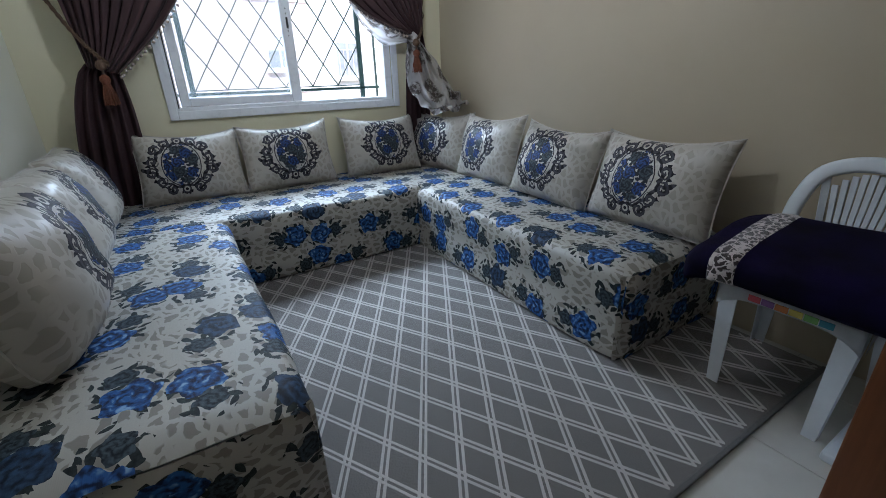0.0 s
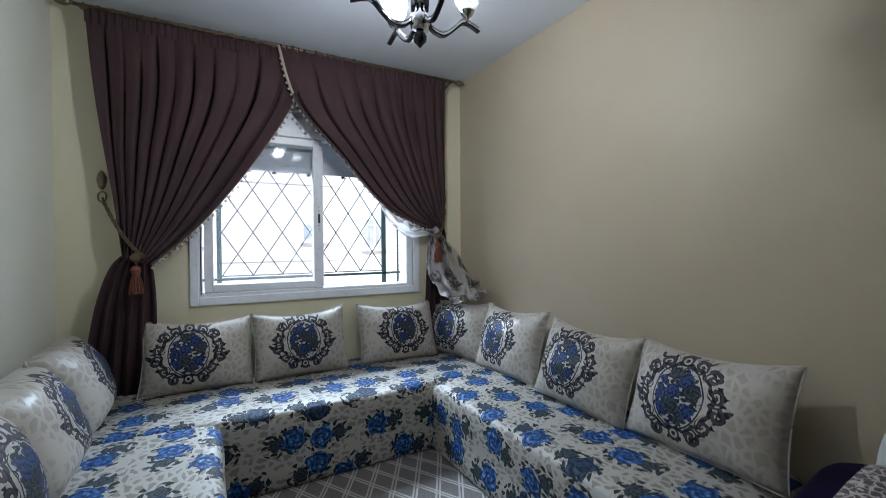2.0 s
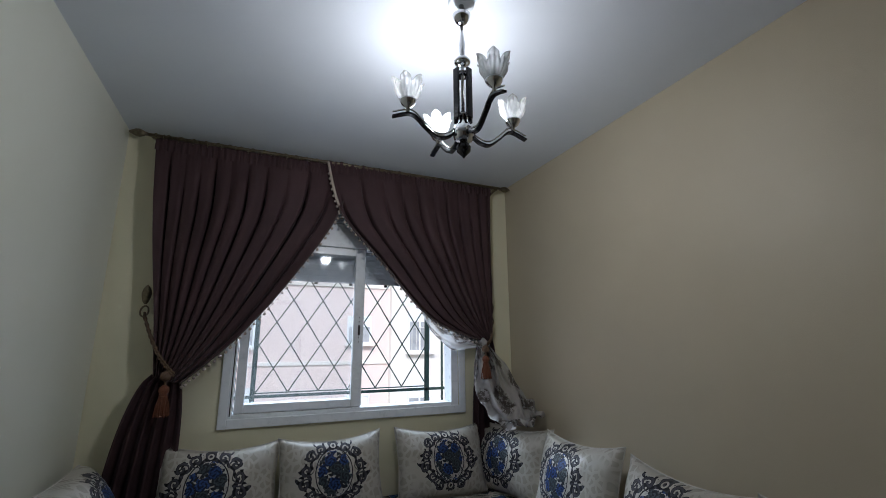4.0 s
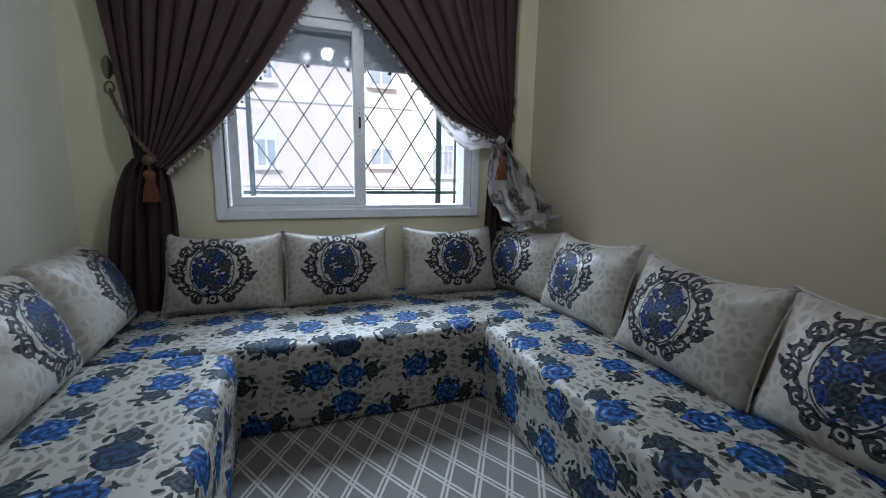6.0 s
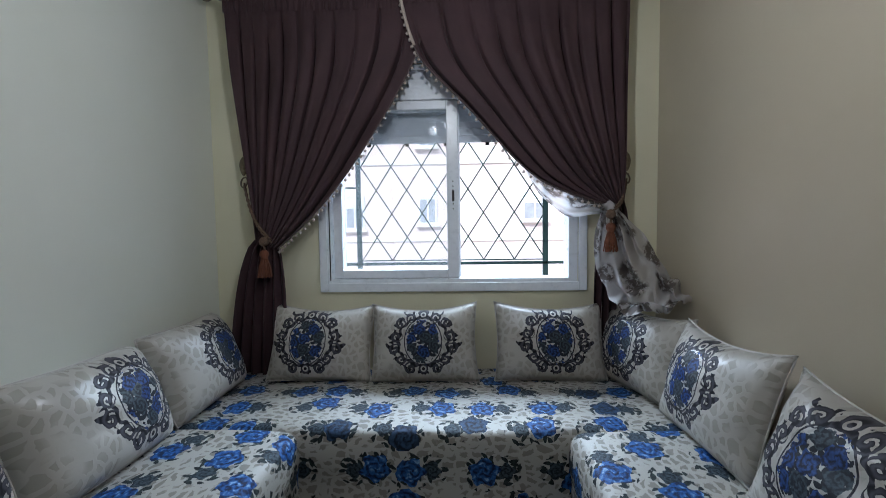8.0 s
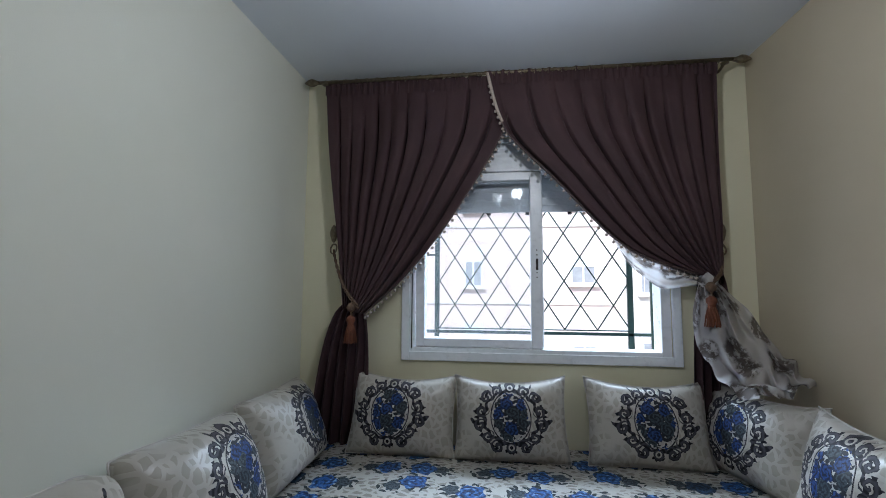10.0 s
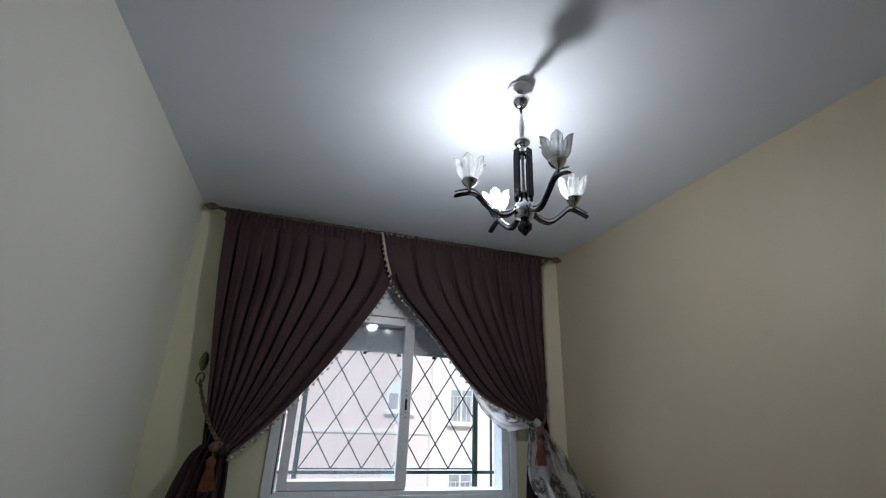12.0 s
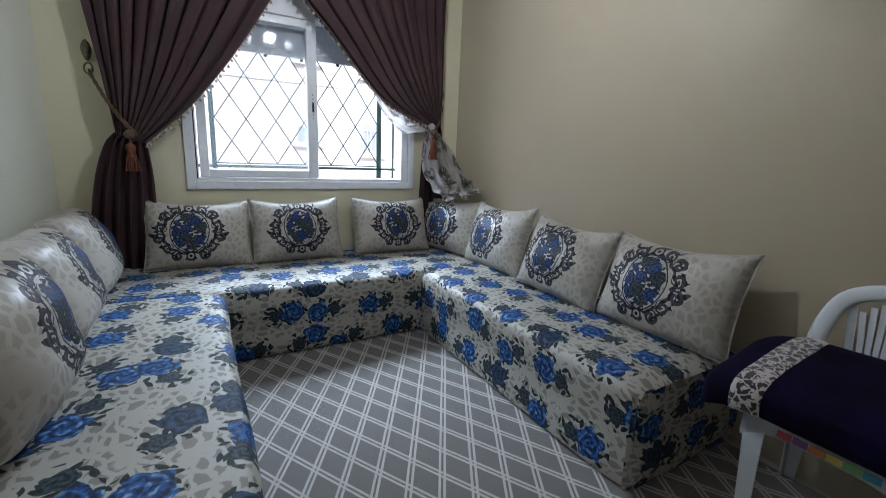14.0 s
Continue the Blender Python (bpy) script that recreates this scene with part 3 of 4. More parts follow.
def clip_line(a, b, x0, x1, y0, y1):
    lo, hi = 0.0, 1.0
    d = b - a
    for p, q, m0, m1 in ((a.x, d.x, x0, x1), (a.y, d.y, y0, y1)):
        t0, t1 = (m0 - p) / q, (m1 - p) / q
        lo, hi = max(lo, min(t0, t1)), min(hi, max(t0, t1))
    return (a + lo * d, a + hi * d) if hi - lo > 0.001 else None


DXR, DYR, NX, NY = 0.0705, 0.1222, 1.254, -2.242
bm = bmesh.new()
for s in (1, -1):
    way = Vector((DXR, s * DYR, 0)).normalized()
    side = Vector((-way.y, way.x, 0))
    for k in range(-48, 49):
        for off in (-0.0092, 0.0092):
            o = Vector((NX + 2 * DXR * k, NY, 0)) + side * off
            seg = clip_line(o - way * 5, o + way * 5, RX0 + 0.02, RX1 - 0.02, RY0 + 0.02, RY1 - 0.02)
            if seg:
                a, b = seg
                h = 0.0042
                zt = 0.0114 + 0.0003 * (s > 0)
                vs = [bm.verts.new(Vector((p.x, p.y, z)) + side * e) for p in (a, b) for e, z in ((-h - .001, 0.0095), (-h, zt), (h, zt), (h + .001, 0.0095))]
                for i in range(3):
                    bm.faces.new((vs[i], vs[i + 1], vs[i + 5], vs[i + 4]))
bmesh.ops.recalc_face_normals(bm, faces=bm.faces[:])
lines = part("woven_line", bm, RUGLINE, rug, "ivory double lines")
lines["kind"] = "stuff"
bm = box(RX0 - .004, RX1 + .004, RY0 - 0.006, RY0 + 0.012, 0, 0.013, 0.004)
part("binding", bm, RUGEDGE, rug, "dark bound edge")


# ---- seating ----
def lump(p, k=1.0):
    return 0.010 * k * noise.noise(Vector(p) * 3.1) + 0.004 * k * noise.noise(Vector(p) * 9.0)


def sofa(name, label, L, D, hgt, at, turn, cap0=False, cap1=False):
    """A low bench seat in a draped cover. Local: x along its length, front towards -y, back at y = 0."""
    ob = thing(name, label, "sofa", group="salon seating")
    ob.matrix_world = pose(*at, 0, 0, turn)
    R = 0.060
    prof = [(0.0, hgt)]
    for k in range(1, 10):
        prof.append((-(D - R) * k / 9, hgt))
    for k in range(1, 6):
        a = math.pi / 2 * k / 5
        prof.append((-(D - R) - R * math.sin(a), hgt - R + R * math.cos(a)))
    for k in range(1, 9):
        prof.append((-D - 0.006 * math.sin(k * 1.2), hgt - R - (hgt - R - 0.022) * k / 8))
    arc = [0.0]
    for (a, b), (c, d) in zip(prof, prof[1:]):
        arc.append(arc[-1] + math.hypot(c - a, d - b))
    n, nl = len(prof) - 1, max(12, int(L / 0.06))

    def place(u, v):
        y, z = prof[round(v * n)]
        x = u * L
        e = 1.0
        if cap0:
            e = min(e, x / 0.08)
        if cap1:
            e = min(e, (L - x) / 0.08)
        drop = 0.030 * (1 - min(1, max(0, e))) ** 2
        p = Vector((x, y, z))
        l = lump((p.x + at[0] * 3, p.y + at[1], p.z))
        if z > hgt - 0.01:
            l += 0.014 * math.sin(math.pi * min(1, -y / D)) - 0.004
            return p + Vector((0, 0, l - drop))
        return p + Vector((0, l * 0.8 + drop * 0.6, -drop * 0.5 * (z > 0.1)))

    part("cover", sheet(nl, n, place, lambda u, v: (u * L + at[0] * 1.7, arc[round(v * n)] + at[1] * 0.3)), ROSES, ob)
    for flag, xe, s in ((cap0, 0.0, -1), (cap1, L, 1)):
        if flag:
            def endface(u, v, xe=xe, s=s):
                z = 0.022 + (hgt - 0.030 - 0.022) * v
                y = -D * u
                round_in = 0.016 * max(0, (v - 0.85) / 0.15) ** 2 + 0.024 * max(0, (u - 0.92) / 0.08) ** 2
                crease = 0.010 * math.exp(-((z - 0.235) / 0.010) ** 2)
                return Vector((xe + s * (0.012 - round_in - crease + lump((y * 2, z * 2, xe))), y * (1 - .004 * v), z))
            part("end_panel", sheet(14, 30, endface, lambda u, v, xe=xe: (xe + 3.3 + D * u, 0.9 - hgt * v)), ROSES, ob)
    part("base", box(0.02, L - 0.02, -D + 0.03, -0.005, 0.0, 0.06), DARKWOOD, ob, "dark base under the cover")
    part("mattress", box(0.012, L - 0.012, -D + 0.02, -0.003, 0.06, hgt - 0.04, 0.02), CAULK, ob, "mattress hidden under the cover")
    return ob


HS = 0.435
sofa("long_sofa", "long low sofa under the window in blue rose print", W - 0.02, 0.828, HS, (0.01, -0.005, 0.0), 0)
sofa("side_sofa", "low sofa along the white wall in blue rose print", 1.680, 0.808, HS, (0.005, -2.518, 0.0), 90, cap0=True)
sofa("side_sofa", "low sofa along the cream wall in blue rose print", 1.672, 0.730, HS, (W - 0.005, -0.836, 0.0), -90, cap1=True)


def cushion(at, yaw, lean, cx, w=0.63, h=0.46, seed=0, roll=0, thick=0.105, plump=0.55, soft=0.0):
    """A plump cushion on its lower edge, face towards local -y, leaning back."""
    bm = bmesh.new()
    layer = bm.loops.layers.uv.verify()
    N, M = 26, 20

    def surf(i, j, s):
        u, v = 2 * i / N - 1, 2 * j / M - 1
        b = (max(0, 1 - abs(u) ** 2.6) * max(0, 1 - abs(v) ** 2.6)) ** plump
        x = w / 2 * u * (1 - 0.065 * (1 - v * v))
        z = h / 2 * v * (1 - ((0.20 if soft == 0 else 0.09) if v > 0 else 0.05) * (1 - u * u))
        cut = 1 - soft * abs(u * v) ** 4
        x, z = x * cut, z * cut
        wr = 0.007 * noise.noise(Vector((u * 2.2 + seed * 7.3, v * 2.2, s))) * (1 + b) + 0.010 * math.sin(9 * u + 4 * v + seed) * (1 - b) * b + 0.004 * math.sin(46 * u + 3 * seed) * max(0, v - 0.55) * min(1, b * 3)
        return Vector((x, s * thick * b * (1.0 if s < 0 else 0.7) + wr * (b > 0), z + 0.006 * math.sin(5 * u + seed) * (1 - abs(v)))), (x, z)

    rows = {}
    for s in (-1, 1):
        for i in range(N + 1):
            for j in range(M + 1):
                edge = i in (0, N) or j in (0, M)
                if edge and s == 1:
                    rows[s, i, j] = rows[-1, i, j]
                else:
                    p, uvc = surf(i, j, s)
                    rows[s, i, j] = (bm.verts.new(p), uvc)
    for s in (-1, 1):
        for i in range(N):
            for j in range(M):
                q = [rows[s, a, b] for a, b in ((i, j), (i + 1, j), (i + 1, j + 1), (i, j + 1))]
                if s > 0:
                    q.reverse()
                f = bm.faces.new([c[0] for c in q])
                f.smooth = True
                for loop, c in zip(f.loops, q):
                    loop[layer].uv = c[1] if s < 0 else (c[1][0] + 2.0, c[1][1])
    ob = finish(bm, "cushion", CUSHION[cx])
    ob.matrix_world = Matrix.Translation(at) @ pose(0, 0, 0, 0, 0, yaw) @ pose(0, 0, 0, -lean, roll, 0) @ Matrix.Translation((0, 0, h / 2))
    pts = []
    for i in range(N + 1):
        pts.append(surf(i, 0, -1)[0])
    for j in range(1, M + 1):
        pts.append(surf(N, j, -1)[0])
    for i in range(N - 1, -1, -1):
        pts.append(surf(i, M, -1)[0])
    for j in range(M - 1, -1, -1):
        pts.append(surf(0, j, -1)[0])
    part("piping", tube(pts, 0.0035, 6, cap=False), SATIN, ob, smooth=True)
    return tagged(ob, CUSHLABEL, "cushion", "salon cushions")


SATIN = plain("champagne_satin", (0.60, 0.57, 0.52), 0.35, vary=0.08)
CUSHLABEL = "champagne satin cushion with a dark blue floral medallion"
ZC = HS + 0.002
cushion((0.712, -0.25, ZC), 0, 18, -0.055, w=0.62, seed=1, roll=1.5)
cushion((1.336, -0.25, ZC), 0, 17, 0.0, seed=2, roll=-1)
cushion((2.060, -0.24, ZC), 0, 18, 0.015, w=0.645, seed=3, roll=1)
cushion((2.46, -0.36, ZC), -74, 15, -0.055, seed=4)
cushion((2.50, -0.935, ZC), -90, 17, -0.055, w=0.66, h=0.475, seed=5, roll=-2)
cushion((2.47, -1.59, ZC), -90, 20, -0.055, seed=6, roll=2)
cushion((2.49, -2.225, ZC), -90, 19, -0.055, w=0.66, seed=7, roll=-1)
cushion((0.27, -0.53, ZC), 90, 24, 0.10, seed=8, thick=0.135, plump=0.45, soft=0.05)
cushion((0.27, -1.18, ZC), 90, 24, 0.10, w=0.65, seed=9, roll=2, thick=0.145, plump=0.45, soft=0.08)
cushion((0.27, -1.86, ZC), 88, 17, 0.10, w=0.66, h=0.48, seed=10, thick=0.175, plump=0.40, soft=0.16)


# ---- curtains ----
ROD_Y, ROD_Z = -0.135, 2.69
rod = thing("curtain_rod", "twisted bronze curtain rod with leaf finials", "curtain rod")
bm = tube([(0.13, ROD_Y, ROD_Z), (2.615, ROD_Y, ROD_Z + 0.006)], 0.011, 10)
part("pole", bm, BRONZE, rod, smooth=True)
pts = [(0.15 + 2.445 * k / 320, ROD_Y + 0.0115 * math.cos(k * 0.7), ROD_Z + 0.003 + 0.0115 * math.sin(k * 0.7)) for k in range(321)]
part("spiral", tube(pts, 0.0028, 5), BRONZE, rod, smooth=True)
for xx, s in ((0.13, -1), (2.615, 1)):
    bm = lathe([(0.004, 0), (0.013, 0.004), (0.011, 0.012), (0.017, 0.02), (0.025, 0.042), (0.023, 0.062), (0.012, 0.085), (0.005, 0.096), (0.001, 0.1)], 16)
    bmesh.ops.transform(bm, matrix=Matrix.Translation((xx, ROD_Y, ROD_Z + 0.003)) @ pose(0, 0, 0, 0, 90 * s, 0), verts=bm.verts)
    part("finial", bm, BRONZE, rod, smooth=True)
    bm = tube([(xx - s * 0.045, -0.002, ROD_Z - 0.02), (xx - s * 0.045, -0.07, ROD_Z - 0.03), (xx - s * 0.045, ROD_Y, ROD_Z - 0.012)], 0.008, 8)
    lathe([(0.022, 0), (0.022, 0.006), (0.012, 0.012)], 14, bm, (xx - s * 0.045, ROD_Y, ROD_Z - 0.018))
    part("bracket", bm, BRONZE, rod, smooth=True)
for k in range(30):
    xx = 0.215 + 2.32 * k / 29
    bm = tube([(xx + 0.001 * math.sin(a), ROD_Y + 0.017 * math.cos(a), ROD_Z - 0.004 + 0.017 * math.sin(a)) for a in [2 * math.pi * q / 12 for q in range(13)]], 0.0022, 5)
    part("ring", bm, BRONZE, rod)


def drape(name, label, outer, inner, folds, seed, fringe_from=0.06):
    """A curtain panel hung from the rod and pulled to its holdback: outer and inner edge lines run from the rod to the tie."""
    ob = thing(name, label, "curtain", group="curtain panels")
    rnd = random.Random(seed)
    ph = [rnd.uniform(0, 6.28) for _ in range(6)]

    def place(u, v):
        a, b = curve_at(outer, v), curve_at(inner, v)
        p = a.lerp(b, u)
        # pleats sag towards the middle of the panel
        sag = 0.05 * math.sin(math.pi * v) * math.sin(math.pi * u) * (0.4 + v)
        amp = 0.008 + 0.036 * min(1, v * 4) * (1 - 0.5 * v)
        # broad flat pleats with narrow creases between them, each starting at its own height
        q = folds * u + ph[0] + 0.75 * math.sin(4.5 * u + ph[1]) + 0.10 * math.sin(9 * u + 3 * v + ph[2])
        s = math.sin(math.pi * q)
        start = 0.10 + 0.07 * math.sin(round(q) * 2.4 + ph[3])
        open_ = min(1, max(0, (v - start) / 0.16))
        deep = 0.95 + 0.55 * math.sin(round(q) * 4.1 + ph[5])
        w = 0.55 * abs(s) ** 0.6 - 1.7 * deep * open_ * math.exp(-(s / 0.17) ** 2) + 0.22 * math.sin(2 * math.pi * q * 0.31 + ph[4]) + 0.10 * math.sin(7.1 * q + 2.5 * v)
        head = 0.006 * math.sin(u * 330) * math.exp(-(v / 0.05) ** 2)
        return p + Vector((0, -amp * w - 0.02 * v - head, -sag))

    part("panel", sheet(230, 46, place, lambda u, v: (u * 1.6, v * 1.6)), CURTAIN, ob)

    def header(u, v):
        p = curve_at(outer, 0).lerp(curve_at(inner, 0), u)
        return p + Vector((0, -0.010 - 0.006 * math.sin(u * 210 + seed) - 0.003 * math.sin(u * 97), 0.012 - 0.085 * v - 0.003 * math.sin(u * 60) + 0.004 * math.sin(v * 25)))
    part("header_tape", sheet(180, 6, header, lambda u, v: (u * 1.3, v * 0.1)), CURTAIN, ob, "gathered heading band")
    # bead fringe along the inner edge
    bm = bmesh.new()
    for k in range(38):
        v = fringe_from + (0.985 - fringe_from) * k / 37
        p = place(1.0, v) + Vector((0, -0.006, 0))
        d = Vector((0.003 * rnd.uniform(-1, 1), 0, -0.022 - 0.008 * rnd.random()))
        bmesh.ops.create_icosphere(bm, subdivisions=1, radius=0.0105, matrix=Matrix.Translation(p + d))
        tube([p, p + d], 0.0014, 4, bm)
    beads = part("bead_fringe", bm, BEAD, ob, "pale bead fringe", True)
    beads["kind"] = "stuff"
    part("edge_tape", tube([place(1.0, k / 60) + Vector((0, -0.004, 0)) for k in range(61)], 0.0055, 6), TRIMDARK, ob, smooth=True)
    bm = tube([place(1.0, 0.22 * k / 20) + Vector((0.006, -0.008, 0)) for k in range(21)], 0.010, 6)
    if seed == 2:
        part("pale_tape", bm, TRIM, ob, "beige fringe tape", True)
    else:
        bm.free()
    return ob


TRIMDARK = plain("brown_edge_tape", (0.07, 0.045, 0.042), 0.7, vary=0.3, scale=150)
left = drape("curtain", "dark brown curtain drawn aside by a rope tieback",
             [(0.175, -0.12, 2.675), (0.205, -0.12, 2.3), (0.245, -0.12, 1.95), (0.295, -0.13, 1.6), (0.335, -0.14, 1.25)],
             [(1.36, -0.11, 2.675), (1.305, -0.11, 2.33), (1.03, -0.11, 1.86), (0.74, -0.12, 1.475), (0.47, -0.14, 1.215)], 10, 1, 0.22)
right = drape("curtain", "dark brown curtain drawn aside with a sheer beneath",
              [(2.530, -0.12, 2.690), (2.522, -0.12, 2.38), (2.515, -0.12, 2.08), (2.508, -0.13, 1.77), (2.490, -0.14, 1.45)],
              [(1.205, -0.135, 2.690), (1.315, -0.135, 2.33), (1.60, -0.135, 2.02), (1.98, -0.14, 1.62), (2.355, -0.15, 1.455)], 11, 2)


def tail(ob, a0, a1, b0, b1, seed):
    """The cloth below the tie: from the short line a0-a1 to the wide line b0-b1."""
    def place(u, v):
        a, b = Vector(a0).lerp(Vector(a1), u), Vector(b0).lerp(Vector(b1), u)
        p = a.lerp(b, v)
        p.x = a.x + (b.x - a.x) * v ** 0.6
        bulge = 0.35 * (1 - v) * math.sin(math.pi * min(1, v * 1.3)) * 0.1
        w = math.sin(5.2 * 2 * math.pi * u + seed) + 0.4 * math.sin(11 * math.pi * u + 2 * v)
        return p + Vector(((u - 0.5) * bulge, -0.008 - 0.026 * w * (0.35 + 0.65 * v), 0))
    part("tail", sheet(60, 20, place, lambda u, v: (u * 0.8, v)), CURTAIN, ob)


tail(left, (0.325, -0.145, 1.27), (0.475, -0.145, 1.24), (0.115, -0.10, 0.43), (0.495, -0.10, 0.43), 1.0)
tail(right, (2.375, -0.13, 1.47), (2.50, -0.13, 1.47), (2.32, -0.08, 0.43), (2.58, -0.08, 0.43), 2.0)

# sheer scarf caught in the same tie
sheer = thing("sheer_curtain", "sheer white voile curtain with grey flowers, knotted aside", "curtain")


def swag(u, v):
    top = curve_at([(1.86, -0.085, 1.80), (2.05, -0.085, 1.60), (2.22, -0.10, 1.52), (2.40, -0.13, 1.46)], u)
    low = curve_at([(1.89, -0.085, 1.74), (2.04, -0.085, 1.50), (2.20, -0.10, 1.385), (2.40, -0.13, 1.40)], u)
    p = top.lerp(low, v)
    return p + Vector((0, -0.012 * math.sin(v * 14 + 3 * u) - 0.02 * math.sin(math.pi * v), 0.006 * math.sin(u * 17) * v))


part("swag", sheet(40, 22, swag, lambda u, v: (u * 0.62 + 0.31, v * 0.24 + 0.4)), SHEER, sheer)


def fall(u, v):
    l = curve_at([(2.375, -0.15, 1.44), (2.322, -0.17, 1.22), (2.335, -0.22, 1.03), (2.375, -0.36, 0.925), (2.42, -0.55, 0.892)], v)
    r = curve_at([(2.44, -0.14, 1.45), (2.575, -0.15, 1.31), (2.655, -0.18, 1.17), (2.700, -0.32, 1.03), (2.722, -0.45, 0.920)], v)
    p = l.lerp(r, u)
    k = min(1, v * 3)
    low = min(1, max(0, (v - 0.45) / 0.4))
    wv = 1.3 * math.sin(u * 21 + 3.5 * v + 1.5 * math.sin(5 * v)) + 0.8 * math.sin(u * 29 + 8 * v + 1) + 0.9 * noise.noise(Vector((u * 7, v * 9, 2.0)))
    crumple = low * (0.9 * noise.noise(Vector((u * 5, v * 11, 7.0))) + 0.6 * math.sin(v * 34 + 5 * u + 2 * math.sin(9 * u)))
    puff = 0.075 * math.sin(math.pi * u) * math.sin(math.pi * min(1, v * 1.1))
    return p + Vector((-0.014 * wv * k, -0.026 * wv * k - puff - 0.020 * crumple, 0.016 * math.sin(u * 9 + v * 13) * k + 0.020 * crumple))


part("fall", sheet(96, 72, fall, lambda u, v: (u * 0.62, v * 0.9)), SHEER, sheer)


def knot(u, v):
    a = 2 * math.pi * u
    r = 0.040 + 0.012 * math.sin(5 * a + 6 * v)
    return Vector((2.405 + r * math.cos(a) * math.sin(math.pi * v) * 1.1, -0.165 + r * math.sin(a) * math.sin(math.pi * v), 1.475 - 0.10 * v))


part("knot", sheet(26, 12, knot, lambda u, v: (u * 0.3, v * 0.12)), SHEER, sheer)


# holdbacks, ropes and tassels
def holdback(at, tie, tassel_top, label):
    hb = thing("curtain_holdback", "bronze leaf-shaped curtain holdback on the wall", "curtain hook", group="curtain holdbacks")
    x, y, z = at
    part("stem", tube([(x, -0.001, z), (x, y, z)], 0.007, 8), BRONZE, hb, smooth=True)
    bm = lathe([(0.006, -0.055), (0.016, -0.04), (0.024, -0.01), (0.026, 0.012), (0.018, 0.04), (0.006, 0.056), (0.001, 0.06)], 14)
    bmesh.ops.transform(bm, matrix=Matrix.Translation((x, y - 0.012, z + 0.01)) @ Matrix.Diagonal((1, 0.6, 1, 1)), verts=bm.verts)
    part("knob", bm, BRONZE, hb, smooth=True)
    part("hook_loop", tube([(x + 0.020 * math.cos(q), y - 0.01 + 0.012 * math.sin(q), z - 0.085 + 0.032 * math.sin(q)) for q in [k * 0.45 for k in range(15)]], 0.005, 7), BRONZE, hb, smooth=True)
    rope = thing("rope_tieback", label, "tieback", group="rope tiebacks")
    a, b = Vector((x, y - 0.012, z - 0.09)), Vector(tie)
    for off in (0.0, 0.016):
        pts, n = [], 60
        for k in range(n + 1):
            f = k / n
            p = a.lerp(b, f) + Vector((0, -0.045 * math.sin(math.pi * f) - 0.03 * f, -0.035 * math.sin(math.pi * f) - off))
            pts.append(p + Vector((0.0022 * math.cos(k * 1.3), 0.0022 * math.sin(k * 1.3), 0)))
        part("cord", tube(pts, 0.0062, 7), ROPE, rope, smooth=True)
    tx, ty, tz = tassel_top
    part("knot", lathe([(0.006, 0.0), (0.024, 0.012), (0.028, 0.03), (0.018, 0.05), (0.005, 0.056)], 14, None, (tx, ty, tz)), ROPE, rope, smooth=True)
    part("cord", tube([(tx, ty, tz + 0.005), (tx + 0.004, ty, tz - 0.03)], 0.006, 6), ROPE, rope)
    head = part("tassel", lathe([(0.010, -0.02), (0.024, -0.032), (0.027, -0.05), (0.018, -0.066), (0.021, -0.072)], 16, None, (tx, ty, tz)), TASSEL, rope, "rust-brown tassel", True)
    bm = bmesh.new()
    rr = random.Random(3)
    for k in range(38):
        q = k * 2.4
        r0, r1 = 0.017 * math.sqrt((k + .5) / 46), 0.045 * math.sqrt((k + .5) / 46)
        p0 = Vector((tx + r0 * math.cos(q), ty + r0 * math.sin(q), tz - 0.068))
        p2 = Vector((tx + r1 * math.cos(q), ty + r1 * math.sin(q), tz - 0.172 - 0.012 * rr.random()))
        pm = p0.lerp(p2, 0.5) + Vector((0.004 * math.cos(q), 0.004 * math.sin(q), 0))
        tube([p0, pm, p2], 0.0034, 5, bm)
    th = part("threads", bm, TASSEL, head)
    th["kind"] = "stuff"


holdback((0.232, -0.062, 1.705), (0.44, -0.165, 1.27), (0.402, -0.205, 1.232), "twisted rope tieback with a rust tassel, dark curtain")
holdback((2.535, -0.062, 1.690), (2.40, -0.17, 1.42), (2.390, -0.235, 1.362), "twisted rope tieback with a rust tassel, sheer curtain")


# ---- chandelier ----
CX, CY = 1.487, -1.752
lamp = thing("chandelier", "four-armed chrome and dark chandelier with one lit glass shade", "chandelier", (CX, CY, H))
part("ceiling_plate", lathe([(0.052, -0.014), (0.054, -0.006), (0.02, 0.0)], 28), PLASTIC, lamp, "white round plate", True)
part("canopy", lathe([(0.010, -0.098), (0.021, -0.092), (0.033, -0.074), (0.037, -0.060), (0.033, -0.055), (0.012, -0.048), (0.011, -0.012)], 28), CHROME, lamp, smooth=True)
part("stem", lathe([(0.006, -0.545), (0.006, -0.262), (0.0095, -0.240), (0.014, -0.19), (0.008, -0.15), (0.005, -0.085)], 14), CHROME, lamp, smooth=True)
part("bell", lathe([(0.008, -0.286), (0.030, -0.275), (0.032, -0.265), (0.016, -0.246), (0.006, -0.235)], 20), CHROME, lamp, smooth=True)
part("hub", lathe([(0.010, -0.605), (0.034, -0.597), (0.040, -0.572), (0.034, -0.545), (0.022, -0.529), (0.018, -0.496), (0.008, -0.480)], 24), CHROME, lamp, smooth=True)
part("finial", lathe([(0.002, -0.667), (0.008, -0.659), (0.025, -0.641), (0.027, -0.623), (0.016, -0.606), (0.008, -0.602)], 20), DARKWOOD, lamp, "dark drop finial", True)
